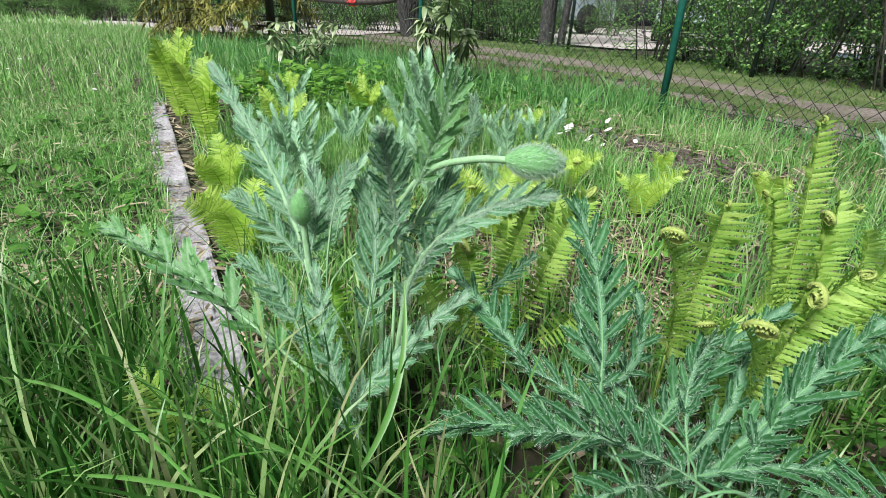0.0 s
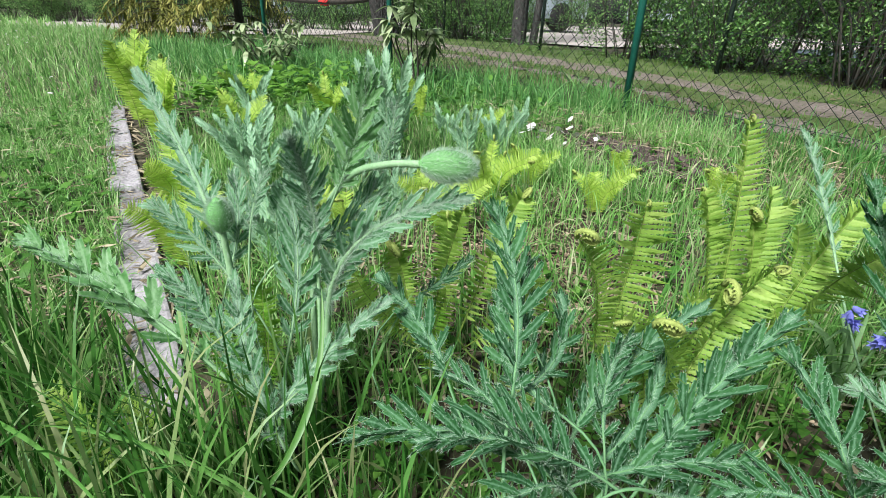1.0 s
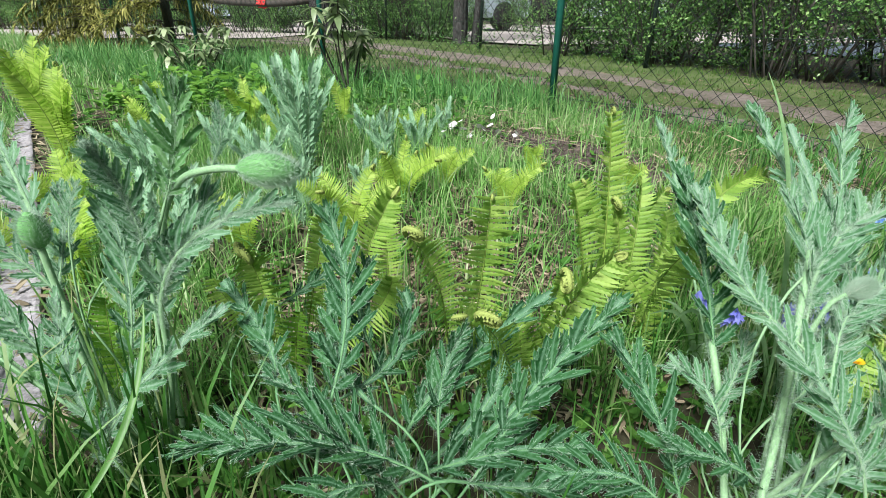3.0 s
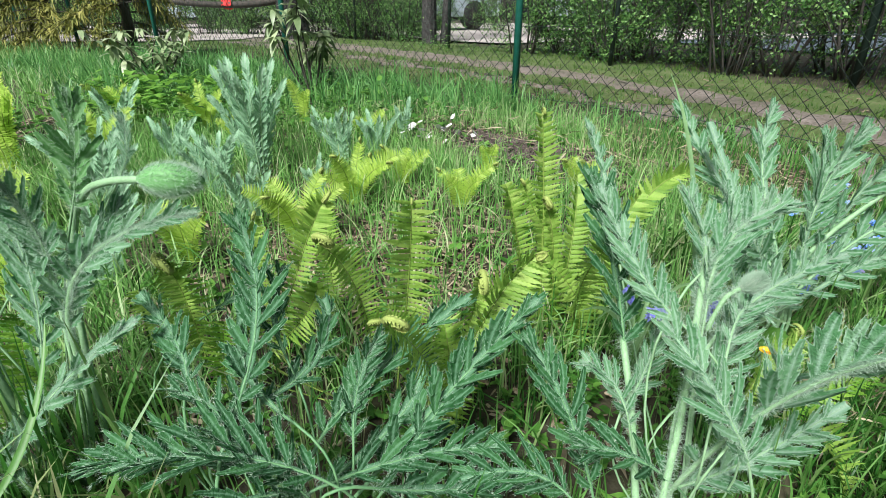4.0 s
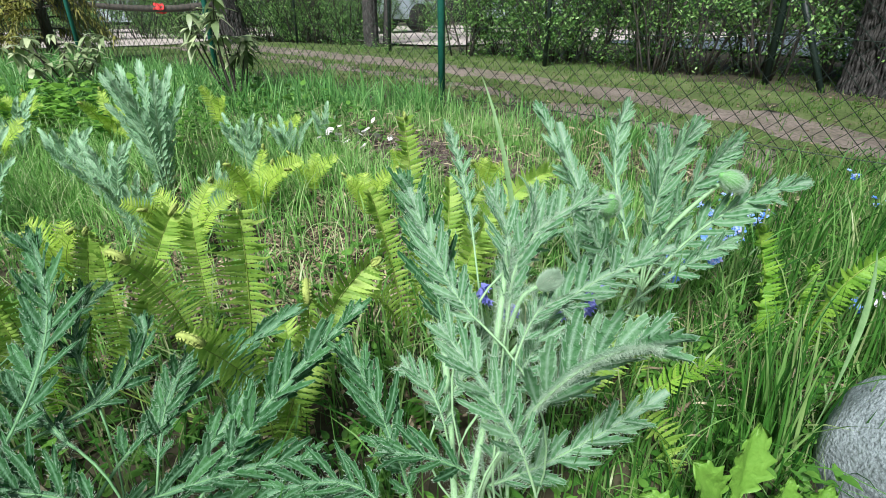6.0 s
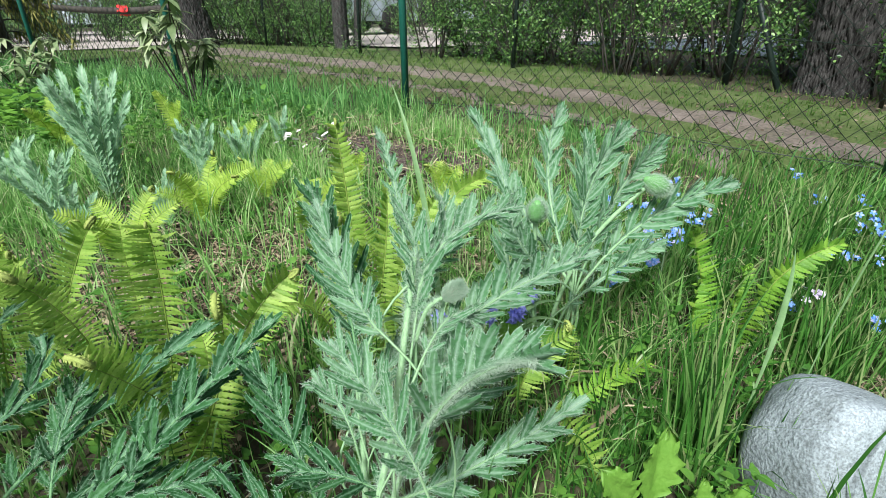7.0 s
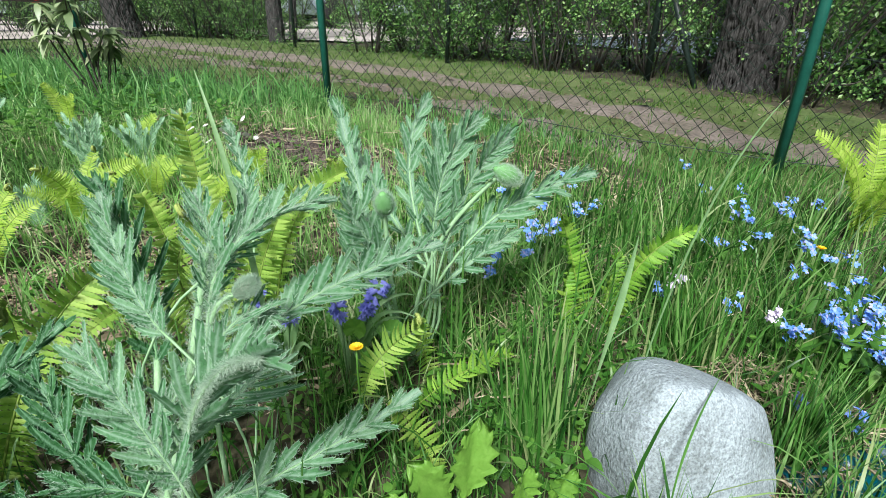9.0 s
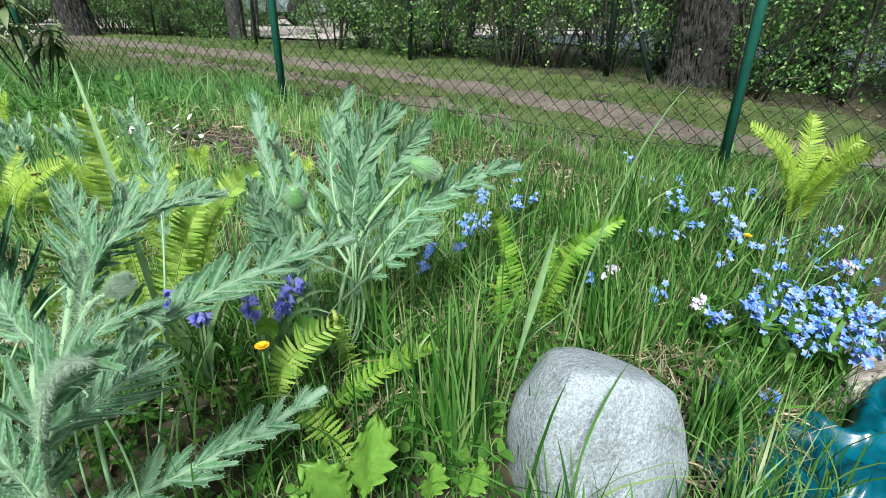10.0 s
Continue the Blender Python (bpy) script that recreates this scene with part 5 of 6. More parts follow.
poppy_leaf(poppy_d, (0.804, 0.48, 0.163), (0.828, 0.5, 0.277), (0.888, 0.52, 0.348), 0.04, 13, (0, -1, 0.3), 0.2, 1.0)
poppy_leaf(poppy_d, (0.808, 0.48, 0.163), (0.817, 0.5, 0.27), (0.826, 0.52, 0.336), 0.036, 12, (0, -1, 0.3), 0.2, 1.0)
poppy_leaf(poppy_d, (0.815, 0.48, 0.153), (0.857, 0.48, 0.269), (0.911, 0.475, 0.33), 0.034, 12, (0, -1, 0.3), 0.2, 1.0)
poppy_leaf(poppy_d, (0.821, 0.48, 0.143), (0.922, 0.48, 0.231), (1.071, 0.49, 0.259), 0.038, 13, (0, -0.8, 0.5), 0.3, 1.0)
poppy_leaf(poppy_d, (0.781, 0.47, 0.154), (0.711, 0.46, 0.224), (0.692, 0.46, 0.292), 0.03, 10, (0, -1, 0.3), 0.2, 1.0)
poppy_leaf(poppy_d, (0.736, 0.46, 0.115), (0.722, 0.5, 0.224), (0.719, 0.6, 0.344), 0.03, 11, (0, -1, 0.3), 0.2, 0.9)
poppy_leaf(poppy_d, (0.779, 0.47, 0.108), (0.867, 0.46, 0.175), (0.904, 0.45, 0.199), 0.026, 9, (0, -0.8, 0.5), 0.3, 0.9)
poppy_leaf(poppy_d, (0.739, 0.47, 0.109), (0.7, 0.48, 0.196), (0.721, 0.52, 0.248), 0.03, 9, (0, -1, 0.3), 0.2, 0.9)


def rosette(at_, n, height, w, label, spread=0.45, pale=True):
    """A poppy seen from further off: a sheaf of upright pale leaves."""
    ob = thing("poppy_plant", at_, label, "poppy", "poppies")
    o = Vector(at_)
    for i in range(n):
        a = 6.28 * i / n + RNG.uniform(-0.3, 0.3)
        k = RNG.uniform(0.35, 1.0) * spread
        h = height * RNG.uniform(0.7, 1.08)
        out = Vector((math.cos(a), math.sin(a), 0))
        b = o + out * 0.015
        m = o + out * (h * k * 0.45) + Vector((0, 0, h * 0.55))
        t = o + out * (h * k * 1.0) + Vector((0, 0, h * (1.0 - 0.25 * k)))
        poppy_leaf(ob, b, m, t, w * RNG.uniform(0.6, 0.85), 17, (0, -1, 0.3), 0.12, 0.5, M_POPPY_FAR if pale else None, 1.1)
    return ob


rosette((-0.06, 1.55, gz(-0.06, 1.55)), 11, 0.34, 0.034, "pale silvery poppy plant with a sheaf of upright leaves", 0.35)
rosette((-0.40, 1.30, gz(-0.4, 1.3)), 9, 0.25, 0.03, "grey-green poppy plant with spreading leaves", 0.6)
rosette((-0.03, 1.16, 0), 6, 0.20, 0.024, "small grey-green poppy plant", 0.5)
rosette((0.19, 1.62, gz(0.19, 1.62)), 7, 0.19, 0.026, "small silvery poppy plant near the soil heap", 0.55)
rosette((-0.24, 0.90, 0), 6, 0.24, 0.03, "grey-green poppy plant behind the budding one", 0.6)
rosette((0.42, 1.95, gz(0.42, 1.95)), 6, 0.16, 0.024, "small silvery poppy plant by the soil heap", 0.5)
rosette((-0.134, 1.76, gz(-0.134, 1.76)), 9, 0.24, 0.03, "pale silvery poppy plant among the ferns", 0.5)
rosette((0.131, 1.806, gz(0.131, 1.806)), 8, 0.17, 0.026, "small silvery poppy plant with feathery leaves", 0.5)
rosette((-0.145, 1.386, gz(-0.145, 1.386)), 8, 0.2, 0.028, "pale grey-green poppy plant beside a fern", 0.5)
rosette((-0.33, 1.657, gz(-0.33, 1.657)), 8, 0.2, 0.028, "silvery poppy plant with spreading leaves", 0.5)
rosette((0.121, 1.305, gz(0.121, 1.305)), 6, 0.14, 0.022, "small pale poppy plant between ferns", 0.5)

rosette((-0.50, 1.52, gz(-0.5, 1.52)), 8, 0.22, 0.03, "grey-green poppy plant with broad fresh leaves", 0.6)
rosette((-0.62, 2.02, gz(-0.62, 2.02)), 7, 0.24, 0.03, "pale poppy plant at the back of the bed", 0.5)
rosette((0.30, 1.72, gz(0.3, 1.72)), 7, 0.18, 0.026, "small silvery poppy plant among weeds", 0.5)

# ---- ferns ----
FERN = "yellow-green fern clump with unrolling fronds"
fern_a = thing("fern", (0.525, 0.65, gz(0.525, 0.65)), FERN + ", tallest frond upright", "fern", "ferns")
frond(fern_a, (0.523, 0.66, -0.057), (0.525, 0.68, 0.152), (0.517, 0.705, 0.344), 0.036, 28, 0.006, (0, -1, 0.2))
frond(fern_a, (0.503, 0.64, -0.039), (0.475, 0.65, 0.151), (0.452, 0.66, 0.25), 0.034, 22, 0.0, (0.3, -1, 0.2))
frond(fern_a, (0.541, 0.6, -0.04), (0.584, 0.6, 0.132), (0.642, 0.61, 0.243), 0.036, 24, 0.0, (-0.3, -1, 0.2))
frond(fern_a, (0.527, 0.62, -0.029), (0.519, 0.615, 0.142), (0.502, 0.62, 0.229), 0.022, 18, 0.011, (0, -1, 0.2))
frond(fern_a, (0.589, 0.6, -0.003), (0.647, 0.63, 0.198), (0.757, 0.66, 0.254), 0.03, 22, 0.007, (-0.3, -0.8, 0.5))
frond(fern_a, (0.52, 0.63, -0.058), (0.569, 0.67, 0.111), (0.591, 0.72, 0.24), 0.034, 22, 0.0)
frond(fern_a, (0.503, 0.6, -0.044), (0.448, 0.58, 0.113), (0.378, 0.52, 0.122), 0.034, 20, 0.0, (0.2, -0.6, 0.8))
frond(fern_a, (0.507, 0.58, -0.03), (0.546, 0.56, 0.072), (0.491, 0.58, 0.162), 0.03, 18, 0.0)
fern_b = thing("fern", (0.268, 0.48, gz(0.268, 0.48)), FERN + " and coiled tips", "fern", "ferns")
frond(fern_b, (0.273, 0.5, 0.066), (0.289, 0.5, 0.187), (0.295, 0.497, 0.29), 0.046, 20, 0.004, (0, -1, 0.2))
frond(fern_b, (0.241, 0.44, 0.134), (0.229, 0.43, 0.223), (0.2, 0.417, 0.281), 0.03, 20, 0.011, (0.4, -0.8, 0.5))
frond(fern_b, (0.309, 0.41, 0.097), (0.29, 0.375, 0.17), (0.259, 0.354, 0.224), 0.032, 18, 0.012, (0, -0.7, 0.8))
frond(fern_b, (0.334, 0.46, 0.068), (0.353, 0.44, 0.168), (0.359, 0.43, 0.222), 0.016, 14, 0.013, (0, -1, 0.2))
frond(fern_b, (0.103, 0.6, 0.041), (0.155, 0.63, 0.179), (0.189, 0.648, 0.245), 0.036, 20, 0.01, (0, -1, 0.2))
frond(fern_b, (0.058, 0.6, 0.049), (0.083, 0.6, 0.161), (0.105, 0.6, 0.246), 0.024, 18, 0.006)
frond(fern_b, (0.019, 0.56, 0.068), (0.023, 0.55, 0.158), (0.013, 0.53, 0.221), 0.042, 18, 0.012, (0.2, -0.9, 0.5))
frond(fern_b, (0.105, 0.52, 0.082), (0.163, 0.5, 0.152), (0.183, 0.5, 0.194), 0.036, 16, 0.0)
fern_c = thing("fern", (0.321, 0.42, gz(0.321, 0.42)), FERN + " among the poppies", "fern", "ferns")
frond(fern_c, (0.301, 0.4, 0.015), (0.358, 0.43, 0.153), (0.429, 0.46, 0.228), 0.04, 22, 0.008, (0.3, -1, 0.3))
frond(fern_c, (0.307, 0.41, 0.001), (0.328, 0.44, 0.092), (0.324, 0.48, 0.157), 0.042, 20, 0.0, (0, -1, 0.3))
frond(fern_c, (0.302, 0.4, 0.023), (0.288, 0.42, 0.136), (0.244, 0.4, 0.197), 0.04, 20, 0.008, (0, -0.7, 0.7))
fern_d = thing("fern", (0.102, 0.65, gz(0.102, 0.65)), FERN + " behind the budding poppy", "fern", "ferns")
frond(fern_d, (0.083, 0.64, 0.009), (0.086, 0.65, 0.123), (0.086, 0.664, 0.209), 0.034, 20, 0.006)
frond(fern_d, (0.185, 0.75, -0.016), (0.178, 0.76, 0.102), (0.179, 0.78, 0.198), 0.04, 20, 0.0)
frond(fern_d, (0.038, 0.52, 0.091), (0.031, 0.52, 0.173), (0.017, 0.528, 0.22), 0.022, 16, 0.011)
frond(fern_d, (0.057, 0.56, 0.064), (-0.006, 0.56, 0.116), (-0.037, 0.56, 0.173), 0.034, 16, 0.0)
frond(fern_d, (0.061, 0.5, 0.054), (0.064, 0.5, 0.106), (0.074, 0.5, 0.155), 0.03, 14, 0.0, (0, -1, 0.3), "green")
fern_e = thing("fern", (0.614, 0.76, gz(0.614, 0.76)), FERN, "fern", "ferns")
frond(fern_e, (0.608, 0.76, 0.004), (0.559, 0.77, 0.123), (0.518, 0.78, 0.212), 0.032, 20, 0.007)
frond(fern_e, (0.614, 0.74, 0.016), (0.62, 0.75, 0.122), (0.66, 0.76, 0.201), 0.03, 20, 0.006)
frond(fern_e, (0.517, 0.52, 0.098), (0.5, 0.47, 0.194), (0.515, 0.43, 0.26), 0.036, 20, 0.0, (0, -0.7, 0.7))
frond(fern_e, (0.579, 0.66, 0.044), (0.614, 0.66, 0.135), (0.618, 0.68, 0.193), 0.034, 18, 0.0)
fern_f = thing("fern", (1.121, 0.5, gz(1.121, 0.5)), "green fern with half-unrolled fronds in the grass", "fern", "ferns")
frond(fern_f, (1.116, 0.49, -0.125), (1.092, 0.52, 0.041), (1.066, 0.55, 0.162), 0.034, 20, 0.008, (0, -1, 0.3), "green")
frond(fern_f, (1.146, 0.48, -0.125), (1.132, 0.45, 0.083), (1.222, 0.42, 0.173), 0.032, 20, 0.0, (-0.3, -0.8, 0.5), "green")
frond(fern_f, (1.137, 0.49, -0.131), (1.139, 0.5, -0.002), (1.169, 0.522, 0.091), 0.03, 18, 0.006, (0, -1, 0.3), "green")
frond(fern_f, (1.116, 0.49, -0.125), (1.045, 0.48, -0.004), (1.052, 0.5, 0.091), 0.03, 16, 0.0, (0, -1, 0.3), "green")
fern_g = thing("fern", (0.719, 0.29, gz(0.719, 0.29)), "small bright fern with few broad pinnae", "fern", "ferns")
frond(fern_g, (0.729, 0.27, -0.001), (0.718, 0.29, 0.051), (0.69, 0.31, 0.098), 0.03, 10, 0.0, (0, -0.8, 0.6))
frond(fern_g, (0.677, 0.38, 0.042), (0.694, 0.38, 0.099), (0.756, 0.4, 0.12), 0.032, 12, 0.0, (0, -0.7, 0.7))
frond(fern_g, (0.785, 0.42, -0.002), (0.768, 0.42, 0.07), (0.759, 0.42, 0.121), 0.024, 12, 0.008)
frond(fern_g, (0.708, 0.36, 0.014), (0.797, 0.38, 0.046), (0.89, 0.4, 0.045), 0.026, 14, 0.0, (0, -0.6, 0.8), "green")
fern_h = thing("fern", (-0.243, 0.37, gz(-0.243, 0.37)), "low yellow-green fern in long grass", "fern", "ferns")
frond(fern_h, (-0.257, 0.36, 0.038), (-0.281, 0.38, 0.086), (-0.32, 0.4, 0.119), 0.034, 12, 0.0, (0, -0.7, 0.7))
frond(fern_h, (-0.234, 0.38, 0.016), (-0.237, 0.4, 0.069), (-0.271, 0.42, 0.082), 0.03, 12, 0.0, (0, -0.7, 0.7))
frond(fern_h, (-0.128, 0.47, 0.036), (-0.13, 0.48, 0.121), (-0.132, 0.5, 0.186), 0.04, 18, 0.0, (0, -1, 0.2), "green")
frond(fern_h, (-0.158, 0.47, 0.017), (-0.174, 0.48, 0.095), (-0.182, 0.5, 0.146), 0.034, 16, 0.0, (0, -1, 0.2), "green")


def fern_clump(at_, n, height, w, label, spread=0.5, curls=0.3, tone="young"):
    ob = thing("fern", at_, label, "fern", "ferns")
    o = Vector(at_)
    for i in range(n):
        a = 6.28 * i / n + RNG.uniform(-0.35, 0.35)
        k, h = RNG.uniform(0.5, 1.0) * spread, height * RNG.uniform(0.7, 1.05)
        out = Vector((math.cos(a), math.sin(a), 0))
        c = RNG.random() < curls
        frond(ob, o + out * 0.012, o + out * (h * k * 0.35) + Vector((0, 0, h * 0.55)), o + out * (h * k) + Vector((0, 0, h * (1 - 0.2 * k))), w * RNG.uniform(0.8, 1.1) * (0.8 if c else 1), 20, 0.009 if c else 0.0, (-out.x * 0.2 - 0.2, -1, 0.6), tone, 0.15)
    return ob


EDGE_FERN = "bright yellow-green fern clump beside the concrete edging"
fern_clump((-1.10, 2.08, gz(-1.1, 2.08)), 9, 0.36, 0.055, EDGE_FERN, 0.3, 0.1)
fern_clump((-0.80, 1.66, gz(-0.8, 1.66)), 9, 0.31, 0.05, EDGE_FERN, 0.3, 0.1)
fern_clump((-0.56, 1.20, gz(-0.56, 1.2)), 8, 0.19, 0.048, EDGE_FERN + ", small", 0.6, 0.1)
fern_clump((-0.40, 0.88, 0), 8, 0.17, 0.045, EDGE_FERN + ", small", 0.6, 0.1)
fern_clump((0.22, 1.28, gz(0.22, 1.28)), 8, 0.18, 0.035, FERN, 0.8, 0.35)
fern_clump((0.36, 1.42, gz(0.36, 1.42)), 5, 0.14, 0.03, FERN, 0.7, 0.3)
fern_clump((0.63, 1.45, gz(0.63, 1.45)), 4, 0.13, 0.025, FERN + ", small", 0.3, 0.2)
fern_clump((-0.35, 2.1, gz(-0.35, 2.1)), 6, 0.22, 0.04, FERN, 0.6, 0.1)
fern_clump((0.02, 2.2, gz(0.02, 2.2)), 4, 0.22, 0.03, FERN, 0.3, 0.1)
fern_clump((2.03, 0.60, gz(2.03, 0.6)), 10, 0.29, 0.05, "bright yellow-green fern clump near the fence post", 0.6, 0.15)
fern_clump((2.35, 0.45, gz(2.35, 0.45)), 7, 0.26, 0.05, "bright yellow-green fern clump in the grass", 0.6, 0.15)

for fx, fy, fn, fh in ((-0.12, 0.98, 5, 0.16), (0.10, 1.05, 6, 0.17), (0.50, 1.22, 5, 0.14), (0.86, 1.30, 4, 0.13), (-0.62, 1.85, 6, 0.20), (-0.15, 1.85, 6, 0.18), (0.28, 1.9, 5, 0.15), (-0.75, 2.4, 6, 0.2)):
    fern_clump((fx, fy, gz(fx, fy)), fn, fh, 0.036, FERN + ", small", 0.7, 0.2)

# ---- flowers ----


def flower(buf, eye, p, nrm, r):
    """Five round petals about a small raised eye."""
    nrm = nrm.normalized()
    s = nrm.cross(Vector((0.3, 0.9, 0.2))).normalized()
    u = nrm.cross(s)
    for k in range(5):
        a = 6.283 * k / 5
        d = s * math.cos(a) + u * math.sin(a)
        q = nrm.cross(d)
        buf.add([p, p + d * r * 0.5 + q * r * 0.36 + nrm * r * 0.12, p + d * r * 0.95 + q * r * 0.26 + nrm * r * 0.1, p + d * r * 1.05 + nrm * r * 0.05, p + d * r * 0.95 - q * r * 0.26 + nrm * r * 0.1, p + d * r * 0.5 - q * r * 0.36 + nrm * r * 0.12], [(0, 1, 2, 3), (0, 3, 4, 5)])
    eye.add([p + nrm * r * 0.12 + (s * math.cos(a) + u * math.sin(a)) * r * 0.2 for a in (0, 1.26, 2.51, 3.77, 5.03)] + [p + nrm * r * 0.25], [(0, 1, 5), (1, 2, 5), (2, 3, 5), (3, 4, 5), (4, 0, 5)])


def forget_me_not(at_, heads, height, spread, label="forget-me-not with sky blue flower heads in grass"):
    ob = thing("forget_me_not", at_, label, "flower", "forget-me-nots")
    o = Vector(at_)
    for i in range(heads):
        a = RNG.uniform(0, 6.28)
        k = spread * RNG.random() ** 0.6
        tip = o + Vector((math.cos(a) * k, math.sin(a) * k, height * RNG.uniform(0.65, 1.05)))
        b = o + Vector((math.cos(a) * k * 0.3, math.sin(a) * k * 0.3, -0.005))
        pts = arc(b, b.lerp(tip, 0.5) + Vector((0, 0, 0.015)), tip, 8)
        stalk, head, eye = Buf(), Buf(), Buf()
        stalk.tube(pts, [0.0013 - 0.0001 * j for j in range(8)], 4)
        for j in range(4):
            p = pts[RNG.randrange(1, 6)]
            d = (rvec(1) + Vector((0, 0, 0.4))).normalized()
            q = d.cross(Vector((0, 0, 1))).normalized()
            blade(stalk, p, d, q, d.cross(q), RNG.uniform(0.025, 0.048), 0.0056, 1.0, 0, 0.2, 6)
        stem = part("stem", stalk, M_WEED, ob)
        for j in range(RNG.randrange(4, 10)):
            off = Vector((RNG.gauss(0, 0.008), RNG.gauss(0, 0.008), RNG.gauss(0, 0.006)))
            flower(head, eye, tip + off, Vector((0, -0.5, 1)) + rvec(0.7), RNG.uniform(0.0052, 0.0074))
        pale = RNG.random() < 0.07
        tagged(part("flower_head", head, M_PINK if pale else M_BLUE, stem, "pinkish white petals" if pale else "sky blue petals", False), kind="stuff")


for x, y, h, n, s in ((1.31, 0.27, 0.12, 9, 0.06), (1.39, 0.22, 0.13, 20, 0.07), (1.45, 0.30, 0.14, 18, 0.08), (1.28, 0.42, 0.11, 4, 0.08), (1.46, 0.20, 0.12, 16, 0.06), (1.55, 0.21, 0.11, 14, 0.06), (1.58, 0.40, 0.15, 12, 0.10), (1.50, 0.22, 0.10, 12, 0.08),
                      (0.99, 0.60, 0.11, 6, 0.05), (1.06, 0.66, 0.11, 8, 0.06), (1.14, 0.68, 0.12, 8, 0.07), (1.28, 0.78, 0.11, 5, 0.07), (1.36, 0.90, 0.11, 5, 0.08), (1.18, 0.88, 0.10, 3, 0.06), (1.55, 0.60, 0.13, 8, 0.12),
                      (1.75, 0.55, 0.14, 8, 0.10), (1.70, 0.78, 0.13, 5, 0.12), (1.25, 0.17, 0.06, 3, 0.04), (1.72, 0.32, 0.14, 12, 0.10), (1.43, 0.175, 0.11, 14, 0.06), (1.53, 0.155, 0.10, 12, 0.06), (1.62, 0.25, 0.13, 12, 0.07), (1.50, 0.50, 0.13, 9, 0.1)):
    forget_me_not((x, y, gz(x, y)), max(3, int(n * 0.52)), h, s)


def bluebell(at_, stems, height, tips):
    ob = thing("bluebell", at_, "bluebells with violet-blue hanging bells and strap leaves", "flower")
    o = Vector(at_)
    green = Buf()
    for x, y, z in tips:
        t = Vector((x, y, z))
        pts = arc(o + Vector((RNG.uniform(-0.01, 0.01), 0, -0.005)), o.lerp(t, 0.6) + Vector((0, 0, 0.02)), t, 9)
        green.tube(pts, 0.0016, 5)
        for k in range(9):
            p = pts[8].lerp(pts[5], k / 9)
            d = (rvec(1) + Vector((0, -0.4, -0.3))).normalized()
            s = d.cross(Vector((0.1, 0.2, 1))).normalized()
            u = d.cross(s)
            bells = Buf()
            for along, rad in ((0.0, 0.0012), (0.004, 0.0030), (0.009, 0.0036), (0.0145, 0.0068)):
                for j in range(12):
                    a = 6.283 * j / 12
                    tip = along - (0.004 if along > 0.01 and j % 2 else 0.0)
                    bells.v.append(tuple(p + d * tip + (s * math.cos(a) + u * math.sin(a)) * (rad * (0.62 if along > 0.01 and j % 2 else 1))))
            bells.f = [(r * 12 + j, r * 12 + (j + 1) % 12, r * 12 + 12 + (j + 1) % 12, r * 12 + 12 + j) for r in range(3) for j in range(12)]
            part("bell", bells, M_HYACINTH, ob, "violet-blue bell flower", False)
    for k in range(9):
        a = RNG.uniform(0, 6.28)
        d = Vector((math.cos(a), math.sin(a), 0))
        h = height * RNG.uniform(0.7, 1.3)
        pts = arc(o, o + d * 0.03 + Vector((0, 0, h * 0.7)), o + d * h * 0.55 + Vector((0, 0, h * 0.8)), 9)
        fr = frames(pts, Vector((0, -1, 0.5)))
        vs, fs = [], []
        for i, p in enumerate(pts):
            w = 0.0036 * (1 - (i / 8) ** 3) + 0.0003
            vs += [p - fr[i][1] * w + fr[i][2] * w * 0.4, p, p + fr[i][1] * w + fr[i][2] * w * 0.4]
            if i:
                c = 3 * i
                fs += [(c - 3, c - 2, c + 1, c), (c - 2, c - 1, c + 2, c + 1)]
        green.add(vs, fs)
    tagged(part("leaves", green, M_BLADE, ob), kind="stuff")


bluebell((0.68, 0.46, 0), 3, 0.13, ((0.662, 0.452, 0.150), (0.705, 0.45, 0.140), (0.725, 0.455, 0.165)))
bluebell((0.60, 0.50, 0), 2, 0.14, ((0.575, 0.50, 0.16), (0.61, 0.47, 0.14)))


def yellow_flower(p):
    x, y, z = p
    ob = thing("yellow_flower", (x, y, gz(x, y)), "small yellow dandelion-like flower on a thin stalk", "flower", "yellow flowers")
    st, pet = Buf(), Buf()
    top = Vector(p)
    st.tube(arc((x + 0.005, y, gz(x, y) - 0.004), (x, y, (z + gz(x, y)) / 2), p, 6), 0.0013, 5)
    for ring, (n, r, lift) in enumerate(((14, 0.0082, 0.5), (11, 0.0068, 1.0), (7, 0.0048, 1.8))):
        for k in range(n):
            a = 6.283 * k / n + ring
            d = Vector((math.cos(a), math.sin(a), lift)).normalized()
            q = Vector((-math.sin(a), math.cos(a), 0)) * 0.0014
            pet.add([top - q * 0.5, top + q * 0.5, top + d * r + q, top + d * r * 1.1, top + d * r - q], [(0, 1, 2, 3, 4)])
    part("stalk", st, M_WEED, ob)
    part("petals", pet, M_YELLOW, ob, "bright yellow petals", False)


yellow_flower((0.668, 0.36, 0.139))
yellow_flower((1.51, 0.393, 0.101))


